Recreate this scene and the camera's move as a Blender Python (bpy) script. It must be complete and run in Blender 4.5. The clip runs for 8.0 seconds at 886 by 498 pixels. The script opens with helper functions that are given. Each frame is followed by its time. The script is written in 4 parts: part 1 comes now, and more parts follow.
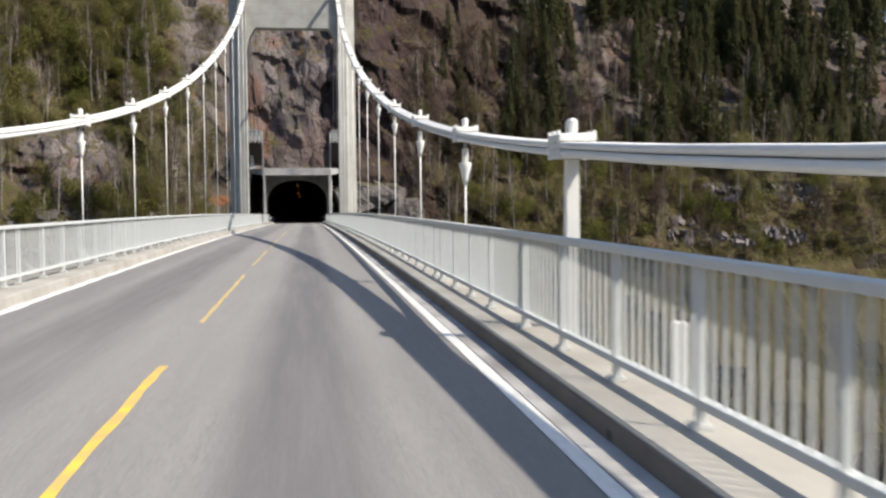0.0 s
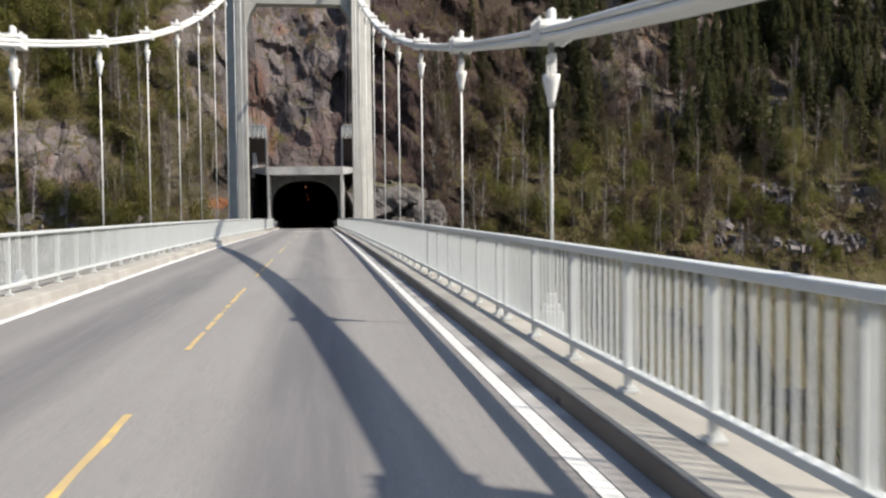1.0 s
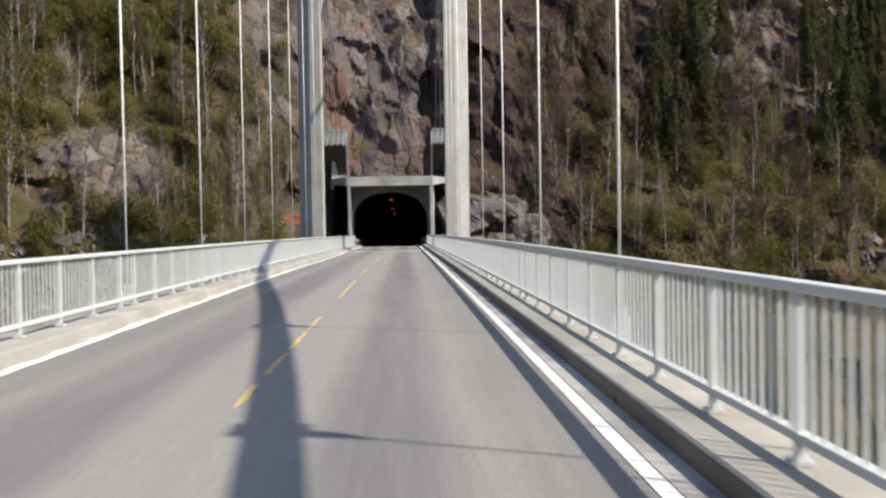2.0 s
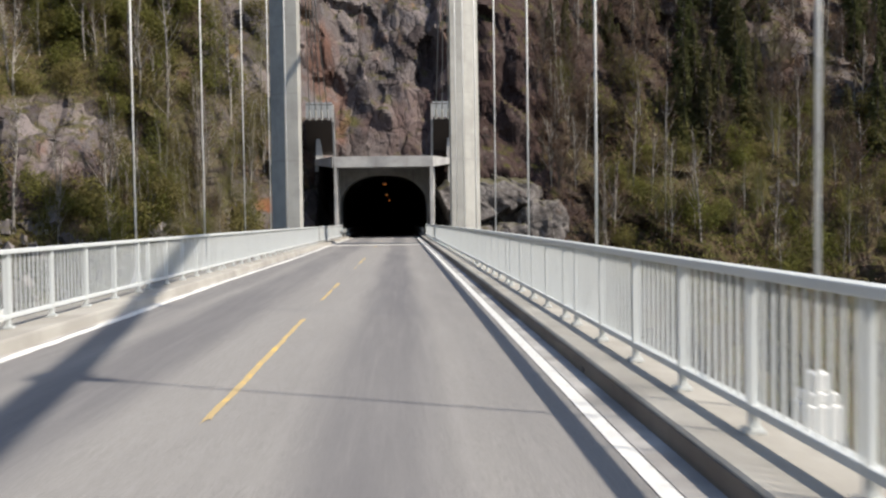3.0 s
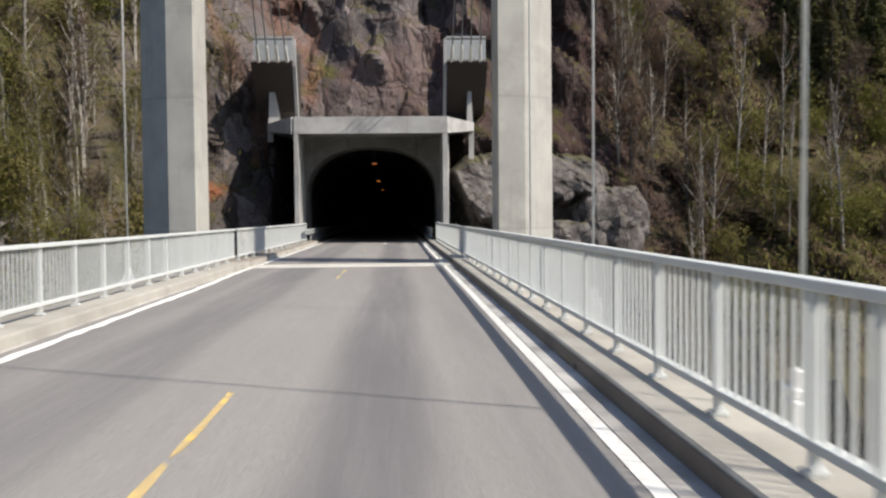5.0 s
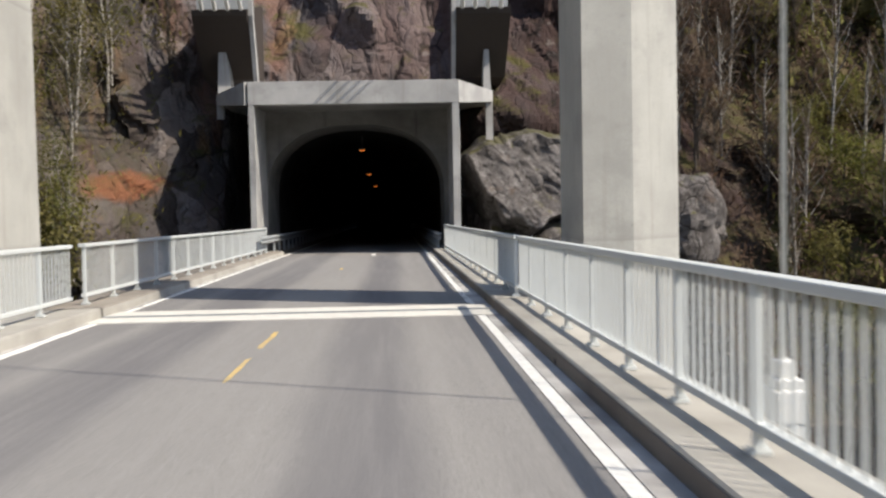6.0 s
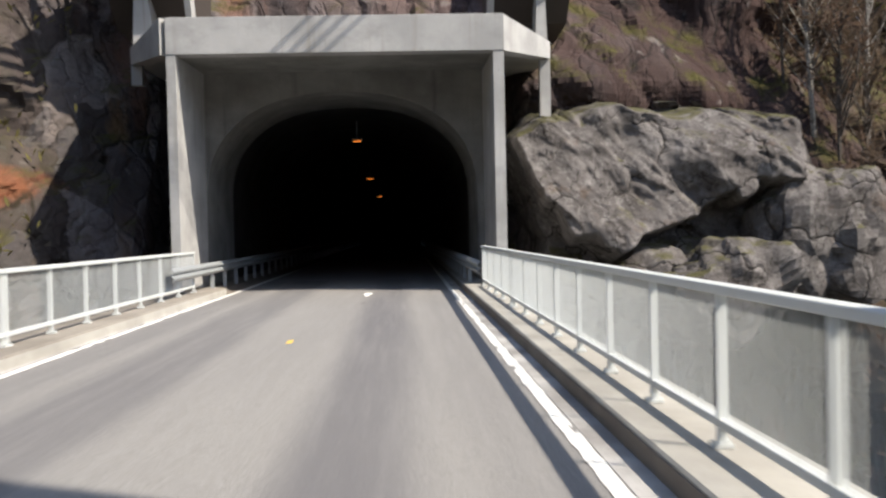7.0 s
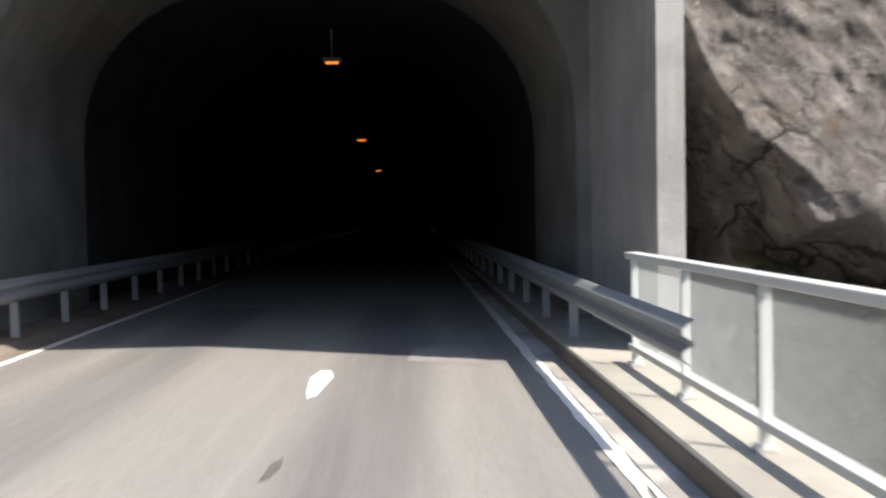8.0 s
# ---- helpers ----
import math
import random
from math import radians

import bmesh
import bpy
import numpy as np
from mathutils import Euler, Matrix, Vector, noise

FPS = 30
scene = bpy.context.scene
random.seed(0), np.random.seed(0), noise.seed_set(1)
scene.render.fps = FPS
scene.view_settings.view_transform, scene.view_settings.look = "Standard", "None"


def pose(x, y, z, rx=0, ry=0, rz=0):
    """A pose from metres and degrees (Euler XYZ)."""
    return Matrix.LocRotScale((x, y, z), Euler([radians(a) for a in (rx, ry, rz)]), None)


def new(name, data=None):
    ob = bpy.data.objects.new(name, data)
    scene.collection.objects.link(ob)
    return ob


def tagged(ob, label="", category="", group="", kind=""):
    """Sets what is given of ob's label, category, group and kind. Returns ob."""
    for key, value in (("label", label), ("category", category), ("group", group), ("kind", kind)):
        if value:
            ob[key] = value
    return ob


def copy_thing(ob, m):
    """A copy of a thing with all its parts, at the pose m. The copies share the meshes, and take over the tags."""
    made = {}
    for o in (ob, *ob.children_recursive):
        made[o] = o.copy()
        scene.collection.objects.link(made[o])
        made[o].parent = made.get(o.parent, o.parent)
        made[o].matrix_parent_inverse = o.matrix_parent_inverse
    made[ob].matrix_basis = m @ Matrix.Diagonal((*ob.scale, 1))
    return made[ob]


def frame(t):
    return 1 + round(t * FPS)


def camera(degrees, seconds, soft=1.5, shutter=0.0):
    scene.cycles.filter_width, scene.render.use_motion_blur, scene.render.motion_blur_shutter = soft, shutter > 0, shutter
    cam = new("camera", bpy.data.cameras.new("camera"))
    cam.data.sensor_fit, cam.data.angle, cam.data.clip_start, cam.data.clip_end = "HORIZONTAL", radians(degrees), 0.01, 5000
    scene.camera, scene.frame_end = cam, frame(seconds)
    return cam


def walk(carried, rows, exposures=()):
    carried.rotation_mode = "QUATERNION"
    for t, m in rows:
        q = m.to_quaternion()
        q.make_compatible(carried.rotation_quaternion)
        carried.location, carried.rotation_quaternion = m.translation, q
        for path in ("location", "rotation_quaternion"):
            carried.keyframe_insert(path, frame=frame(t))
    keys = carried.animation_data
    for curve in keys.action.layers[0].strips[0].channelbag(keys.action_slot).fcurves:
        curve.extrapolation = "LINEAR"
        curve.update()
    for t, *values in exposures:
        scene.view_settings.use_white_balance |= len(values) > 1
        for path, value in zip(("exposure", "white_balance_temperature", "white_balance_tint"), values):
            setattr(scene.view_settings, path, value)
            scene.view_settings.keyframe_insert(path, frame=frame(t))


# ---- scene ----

# ---------------------------------------------------------------- camera
cam = camera(47.1, 8.0, soft=2.4, shutter=0.22)
ROWS = [
    (0.0, 0.000, -0.000, 1.550, -7.57, -2.82, 0.46),
    (0.1, 0.007, 1.477, 1.549, -7.38, -2.36, 0.43),
    (0.2, 0.014, 2.957, 1.548, -7.36, -2.21, 0.39),
    (0.3, 0.021, 4.436, 1.547, -7.22, -2.39, 0.35),
    (0.4, 0.028, 5.908, 1.545, -6.95, -2.62, 0.32),
    (0.5, 0.034, 7.369, 1.543, -7.20, -2.61, 0.32),
    (0.7, 0.044, 10.242, 1.536, -7.27, -2.68, 0.37),
    (0.9, 0.052, 13.096, 1.527, -7.15, -2.51, 0.47),
    (1.0, 0.057, 14.541, 1.522, -7.03, -2.67, 0.54),
    (1.2, 0.073, 17.557, 1.509, -6.93, -3.07, 0.81),
    (1.3, 0.080, 19.093, 1.502, -6.05, -3.21, 0.96),
    (1.4, 0.086, 20.639, 1.494, -4.48, -2.45, 0.95),
    (1.5, 0.091, 22.176, 1.486, -2.43, -1.70, 0.92),
    (1.7, 0.102, 25.180, 1.468, -2.13, -1.62, 0.96),
    (2.8, 0.135, 41.294, 1.343, -2.30, -2.50, 0.99),
    (3.0, 0.137, 44.333, 1.314, -2.38, -2.44, 0.79),
    (3.2, 0.138, 47.598, 1.281, -2.23, -2.16, 0.88),
    (3.3, 0.138, 49.250, 1.264, -2.28, -2.20, 0.95),
    (3.5, 0.137, 52.506, 1.229, -2.17, -2.53, 1.03),
    (3.9, 0.125, 58.694, 1.159, -2.18, -2.41, 0.80),
    (4.0, 0.122, 60.270, 1.140, -2.25, -2.55, 0.74),
    (4.1, 0.120, 61.898, 1.120, -2.21, -2.83, 0.69),
    (4.2, 0.117, 63.562, 1.100, -2.14, -2.85, 0.65),
    (4.5, 0.116, 68.504, 1.037, -2.39, -2.84, 0.56),
    (4.7, 0.123, 71.571, 0.997, -2.35, -2.91, 0.51),
    (5.0, 0.142, 76.062, 0.937, -2.57, -2.72, 0.51),
    (5.2, 0.165, 79.151, 0.895, -2.67, -2.78, 0.72),
    (6.3, 0.305, 96.390, 0.651, -2.57, -2.66, 1.26),
    (6.4, 0.313, 97.973, 0.628, -2.29, -2.56, 1.28),
    (6.5, 0.317, 99.574, 0.605, -2.60, -2.45, 1.28),
    (6.6, 0.321, 101.180, 0.582, -2.37, -2.70, 1.27),
    (6.7, 0.326, 102.787, 0.558, -2.53, -2.68, 1.25),
    (6.8, 0.330, 104.397, 0.534, -2.36, -2.47, 1.23),
    (6.9, 0.333, 106.015, 0.511, -2.34, -2.42, 1.22),
    (7.0, 0.334, 107.645, 0.487, -2.23, -1.82, 1.21),
    (7.2, 0.330, 110.960, 0.439, -2.33, -2.97, 1.24),
    (7.5, 0.323, 115.951, 0.367, -2.27, -2.53, 1.28),
    (8.0, 0.265, 124.080, 0.251, -2.01, -2.74, 1.18),
]
walk(cam, [(t, pose(x, y, z, 90 + pitch, roll, yaw)) for t, x, y, z, yaw, pitch, roll in ROWS],
     exposures=[(0.0, 0.64), (5.2, 0.62), (6.3, 0.60), (6.6, 0.66), (7.0, 0.92), (7.5, 1.0), (8.0, 1.22)])

# ---------------------------------------------------------------- light
SUN = Vector((-0.815, 0.43, -1.0))
elevation = math.atan2(1.0, math.hypot(SUN.x, SUN.y))
world = bpy.data.worlds.new("sky")
scene.world = world
world.use_nodes = True
wn = world.node_tree.nodes
sky = wn.new("ShaderNodeTexSky")
sky.sky_type = "NISHITA"
sky.sun_disc = False
sky.sun_elevation = elevation
sky.sun_rotation = math.atan2(-SUN.x, -SUN.y)
wn["Background"].inputs["Strength"].default_value = 0.12
world.node_tree.links.new(sky.outputs[0], wn["Background"].inputs["Color"])
sun_data = bpy.data.lights.new("sun", "SUN")
sun_data.energy = 4.2
sun_data.angle = radians(0.9)
sun_data.color = (1.0, 0.915, 0.80)
sun = new("sun", sun_data)
sun.rotation_mode = "QUATERNION"
sun.rotation_quaternion = SUN.to_track_quat("-Z", "Y")


# ---------------------------------------------------------------- plan
MID = -1.40          # middle of the bridge


def deck(y):
    """Height of the carriageway along the bridge and into the tunnel."""
    if y > 142:
        return deck(142) + (y - 142) * slope(142)
    if y < 0:
        return -0.000138 * y * y
    return -0.0001384 * y * y + 4.2e-7 * y ** 3


def slope(y):
    return -0.0002768 * y + 1.26e-6 * y * y


def cable_z(y):
    return 1.36 + 0.001573 * (y + 10.6) ** 2


X_RAIL = (-5.0, 2.30)
X_LINE = (-4.35, 1.585)
X_HANG = (-5.76, 3.02)
X_KERB = (-4.50, 1.875)
KERB_H = (0.18, 0.18)
KERB_END = 135.35
Y0, JOINT, FRONT, MOUTH, VAULT, END = -34.0, 108.35, 134.15, 137.7, 142.2, 250.0


# ---------------------------------------------------------------- mesh helpers
def obj(name, verts, faces, mat, parent=None, label="", smooth=False):
    me = bpy.data.meshes.new(name)
    me.from_pydata([tuple(v) for v in verts], [], faces)
    me.materials.append(mat)
    if smooth:
        me.polygons.foreach_set("use_smooth", [True] * len(me.polygons))
    me.update()
    ob = new(name, me)
    if parent is not None:
        ob.parent = parent
    if label:
        ob["label"] = label
    return ob


def part(name, bm, mat, parent, label="", smooth=False):
    me = bpy.data.meshes.new(name)
    bmesh.ops.recalc_face_normals(bm, faces=bm.faces[:])
    bm.to_mesh(me)
    bm.free()
    me.materials.append(mat)
    if smooth:
        me.polygons.foreach_set("use_smooth", [True] * len(me.polygons))
    ob = new(name, me)
    ob.parent = parent
    if label:
        ob["label"] = label
    return ob


def shared(name, ob, parent, m):
    """Another part on the same mesh, at the pose m under its parent."""
    o = new(name, ob.data)
    o.parent = parent
    o.matrix_basis = m
    return o


def thing(name, label, category, m=None, group="", kind=""):
    e = new(name)
    e.empty_display_size = 0.2
    if m is not None:
        e.matrix_basis = m
    return tagged(e, label, category, group, kind)


def box_into(bm, x0, x1, y0, y1, z0, z1, bevel=0.0):
    vs = [bm.verts.new((x, y, z)) for x in (x0, x1) for y in (y0, y1) for z in (z0, z1)]
    fs = [bm.faces.new([vs[i] for i in q]) for q in
          ((0, 1, 3, 2), (4, 6, 7, 5), (0, 4, 5, 1), (2, 3, 7, 6), (0, 2, 6, 4), (1, 5, 7, 3))]
    if bevel:
        es = {e for f in fs for e in f.edges}
        bmesh.ops.bevel(bm, geom=list(es), offset=bevel, segments=1, affect="EDGES")
    return bm


def box(x0, x1, y0, y1, z0, z1, bevel=0.0):
    return box_into(bmesh.new(), x0, x1, y0, y1, z0, z1, bevel)


def prism(outline, a, b, axis="y"):
    """A closed outline drawn out from a to b. axis y: outline in x, z; axis z: outline in x, y; axis x: outline in y, z."""
    bm = bmesh.new()

    def at(p, s):
        return {"y": (p[0], s, p[1]), "z": (p[0], p[1], s), "x": (s, p[0], p[1])}[axis]
    lo = [bm.verts.new(at(p, a)) for p in outline]
    hi = [bm.verts.new(at(p, b)) for p in outline]
    n = len(outline)
    for i in range(n):
        bm.faces.new((lo[i], lo[(i + 1) % n], hi[(i + 1) % n], hi[i]))
    bm.faces.new(lo[::-1])
    bm.faces.new(hi)
    return bm


def tube(points, radii, sides=8, caps=True):
    """A tube through points; returns verts and faces."""
    verts, faces = [], []
    n = len(points)
    for i, p in enumerate(points):
        p = Vector(p)
        d = Vector(points[min(i + 1, n - 1)]) - Vector(points[max(i - 1, 0)])
        d.normalize()
        a = d.cross(Vector((1, 0, 0)) if abs(d.x) < 0.8 else Vector((0, 1, 0))).normalized()
        b = d.cross(a)
        r = radii[i] if isinstance(radii, (list, tuple)) else radii
        for k in range(sides):
            w = 2 * math.pi * k / sides
            verts.append(p + a * (r * math.cos(w)) + b * (r * math.sin(w)))
    for i in range(n - 1):
        for k in range(sides):
            k2 = (k + 1) % sides
            faces.append((i * sides + k, i * sides + k2, (i + 1) * sides + k2, (i + 1) * sides + k))
    if caps:
        faces.append(tuple(range(sides))[::-1])
        faces.append(tuple((n - 1) * sides + k for k in range(sides)))
    return verts, faces


def strip(outline, ys, closed=True):
    """A cross-section (x, z above the road) swept along the bridge's profile."""
    verts, faces = [], []
    n = len(outline)
    for y in ys:
        d = deck(y)
        verts += [(x, y, z + d) for x, z in outline]
    m = n if closed else n - 1
    for i in range(len(ys) - 1):
        for k in range(m):
            k2 = (k + 1) % n
            faces.append((i * n + k, i * n + k2, (i + 1) * n + k2, (i + 1) * n + k))
    if closed:
        faces.append(tuple(range(n))[::-1])
        faces.append(tuple((len(ys) - 1) * n + k for k in range(n)))
    return verts, faces


def steps(a, b, d):
    n = max(1, round((b - a) / d))
    return [a + (b - a) * i / n for i in range(n + 1)]


# ---------------------------------------------------------------- materials
class Nodes:
    """A short way to write a node material."""

    def __init__(self, name, rough=0.8, metal=0.0, spec=0.3):
        self.mat = bpy.data.materials.new(name)
        self.mat.use_nodes = True
        self.t = self.mat.node_tree
        self.b = self.t.nodes["Principled BSDF"]
        self.b.inputs["Roughness"].default_value = rough
        self.b.inputs["Metallic"].default_value = metal
        self.b.inputs["Specular IOR Level"].default_value = spec
        self.geo = self.t.nodes.new("ShaderNodeNewGeometry")
        self.pos = self.geo.outputs["Position"]

    def put(self, socket, value):
        if hasattr(value, "is_linked"):
            self.t.links.new(value, socket)
        else:
            socket.default_value = value

    def noise(self, scale, detail=4, rough=0.55, stretch=(1, 1, 1), seed=0.0, dist=0.0, at=None):
        mp = self.t.nodes.new("ShaderNodeMapping")
        mp.inputs["Scale"].default_value = stretch
        mp.inputs["Location"].default_value = (seed, seed * 1.7, seed * 0.6)
        self.put(mp.inputs["Vector"], at or self.pos)
        n = self.t.nodes.new("ShaderNodeTexNoise")
        n.inputs["Scale"].default_value = scale
        n.inputs["Detail"].default_value = detail
        n.inputs["Roughness"].default_value = rough
        n.inputs["Distortion"].default_value = dist
        self.t.links.new(mp.outputs[0], n.inputs["Vector"])
        return n.outputs["Fac"]

    def crack(self, scale, stretch=(1, 1, 1), warp=None):
        mp = self.t.nodes.new("ShaderNodeMapping")
        mp.inputs["Scale"].default_value = stretch
        self.put(mp.inputs["Vector"], warp or self.pos)
        n = self.t.nodes.new("ShaderNodeTexVoronoi")
        n.feature = "DISTANCE_TO_EDGE"
        n.inputs["Scale"].default_value = scale
        self.t.links.new(mp.outputs[0], n.inputs["Vector"])
        return n.outputs["Distance"]

    def ramp(self, fac, lo, hi, a=0.0, b=1.0):
        m = self.t.nodes.new("ShaderNodeMapRange")
        m.interpolation_type = "SMOOTHSTEP"
        for i, v in enumerate((fac, lo, hi, a, b)):
            self.put(m.inputs[i], v)
        return m.outputs[0]

    def mix(self, fac, a, b, mode="MIX"):
        m = self.t.nodes.new("ShaderNodeMix")
        m.data_type = "RGBA"
        m.blend_type = mode
        self.put(m.inputs[0], fac)
        for i, v in ((6, a), (7, b)):
            self.put(m.inputs[i], (*v, 1) if isinstance(v, tuple) and len(v) == 3 else v)
        return m.outputs[2]

    def math(self, op, a, b=0.0):
        m = self.t.nodes.new("ShaderNodeMath")
        m.operation = op
        self.put(m.inputs[0], a)
        self.put(m.inputs[1], b)
        return m.outputs[0]

    def axis(self, k, vec=None):
        s = self.t.nodes.new("ShaderNodeSeparateXYZ")
        self.put(s.inputs[0], vec or self.pos)
        return s.outputs[k]

    def random(self):
        n = self.t.nodes.new("ShaderNodeObjectInfo")
        return n.outputs["Random"]

    def island(self):
        return self.geo.outputs["Random Per Island"]

    def color(self, c):
        self.put(self.b.inputs["Base Color"], (*c, 1) if isinstance(c, tuple) and len(c) == 3 else c)
        return self

    def rough(self, r):
        self.put(self.b.inputs["Roughness"], r)
        return self

    def bump(self, h, strength=0.4, dist=0.02):
        n = self.t.nodes.new("ShaderNodeBump")
        n.inputs["Strength"].default_value = strength
        n.inputs["Distance"].default_value = dist
        self.put(n.inputs["Height"], h)
        self.t.links.new(n.outputs[0], self.b.inputs["Normal"])
        return self.mat


def band(n, x, centre, half, soft):
    d = n.math("ABSOLUTE", n.math("SUBTRACT", x, centre))
    return n.ramp(d, half, half + soft, 1.0, 0.0)


def asphalt_material():
    n = Nodes("asphalt", 0.85)
    x = n.axis(0)
    wob = n.math("MULTIPLY", n.noise(0.12, 2, stretch=(0.3, 1, 1)), 0.35)
    xw = n.math("ADD", x, wob)
    fine = n.noise(70, 3)
    c = n.mix(n.ramp(fine, 0.3, 0.7), (0.170, 0.162, 0.152), (0.315, 0.302, 0.282))
    c = n.mix(n.ramp(n.noise(0.5, 4, stretch=(1.4, 0.25, 1)), 0.35, 0.7, 0.0, 0.35), c, (0.19, 0.182, 0.175))
    dark = None
    for centre, half, amount in ((-0.05, 0.20, 0.80), (-2.75, 0.30, 0.70), (-3.95, 0.12, 0.45), (1.15, 0.10, 0.25)):
        v = n.math("MULTIPLY", band(n, xw, centre + 0.17, half, 0.55), amount)
        dark = v if dark is None else n.math("MAXIMUM", dark, v)
    dark = n.math("MULTIPLY", dark, n.ramp(n.noise(0.35, 3, stretch=(2, 0.2, 1), seed=4), 0.25, 0.7, 0.55, 1.0))
    c = n.mix(dark, c, (0.105, 0.102, 0.108))
    c = n.mix(n.ramp(n.noise(2.2, 5, 0.7, (3.0, 0.12, 1), 6), 0.40, 0.72, 0.0, 0.14), c, (0.36, 0.345, 0.325))
    c = n.mix(n.ramp(n.noise(9, 4, 0.7, (2.0, 0.3, 1), 16), 0.50, 0.78, 0.0, 0.14), c, (0.12, 0.115, 0.112))
    n.color(c)
    return n.bump(n.noise(160, 2), 0.35, 0.004)


def concrete_material(name, a, b, stain=(0.20, 0.17, 0.13), boards=0.0, streak=0.35):
    n = Nodes(name, 0.9)
    c = n.mix(n.ramp(n.noise(0.7, 5), 0.3, 0.7), a, b)
    c = n.mix(n.ramp(n.noise(1.3, 5, 0.65, (3, 3, 0.16), 3), 0.52, 0.78, 0.0, streak), c, stain)
    c = n.mix(n.ramp(n.noise(2.6, 6, 0.7, (2.5, 2.5, 0.5), 7), 0.58, 0.80, 0.0, 0.45), c, tuple(v * 0.5 for v in a))
    c = n.mix(n.ramp(n.noise(5.0, 5, 0.7, (4, 4, 0.10), 27), 0.60, 0.80, 0.0, 0.35), c, tuple(min(0.8, v * 1.45) for v in b))
    c = n.mix(n.ramp(n.noise(45, 3), 0.3, 0.7, 0.0, 0.25), c, tuple(v * 0.75 for v in a))
    c = n.mix(n.ramp(n.noise(0.55, 6, 0.7, (1, 1, 1.6), 41), 0.50, 0.66, 0.0, 0.40), c, tuple(v * 0.72 for v in a))
    c = n.mix(n.ramp(n.noise(14.0, 3, 0.6, (1, 1, 0.5), 44), 0.70, 0.76, 0.0, 0.55), c, tuple(v * 0.35 for v in a))
    if boards:
        z = n.math("FRACT", n.math("DIVIDE", n.axis(2), boards))
        c = n.mix(n.ramp(z, 0.0, 0.03, 0.35, 0.0), c, tuple(v * 0.6 for v in a))
    n.color(c)
    return n.bump(n.noise(30, 5, 0.6), 0.4, 0.01)


def paint_material(name, base, worn, wear=0.35, fine=9.0):
    n = Nodes(name, 0.7)
    w = n.ramp(n.noise(fine, 6, 0.7), 0.62 - wear * 0.5, 0.78 - wear * 0.5)
    c = n.mix(n.ramp(n.noise(1.5, 3, seed=2), 0.3, 0.7, 0.0, 0.25), base, tuple(v * 0.75 for v in base))
    n.color(n.mix(n.math("MULTIPLY", w, wear), c, worn))
    return n.bump(n.noise(90, 2), 0.2, 0.003)


def metal_paint(name, base, rough=0.45, dirt=0.25):
    n = Nodes(name, rough, 0.0, 0.5)
    c = n.mix(n.ramp(n.noise(3.5, 5, 0.65), 0.45, 0.8, 0.0, dirt), base, tuple(v * 0.62 for v in base))
    c = n.mix(n.ramp(n.noise(24, 4, seed=5), 0.66, 0.8, 0.0, 0.35), c, (0.30, 0.25, 0.2))
    c = n.mix(n.math("MULTIPLY", n.random(), 0.10), c, tuple(v * 0.7 for v in base))
    n.color(c)
    return n.bump(n.noise(60, 2), 0.08, 0.003)


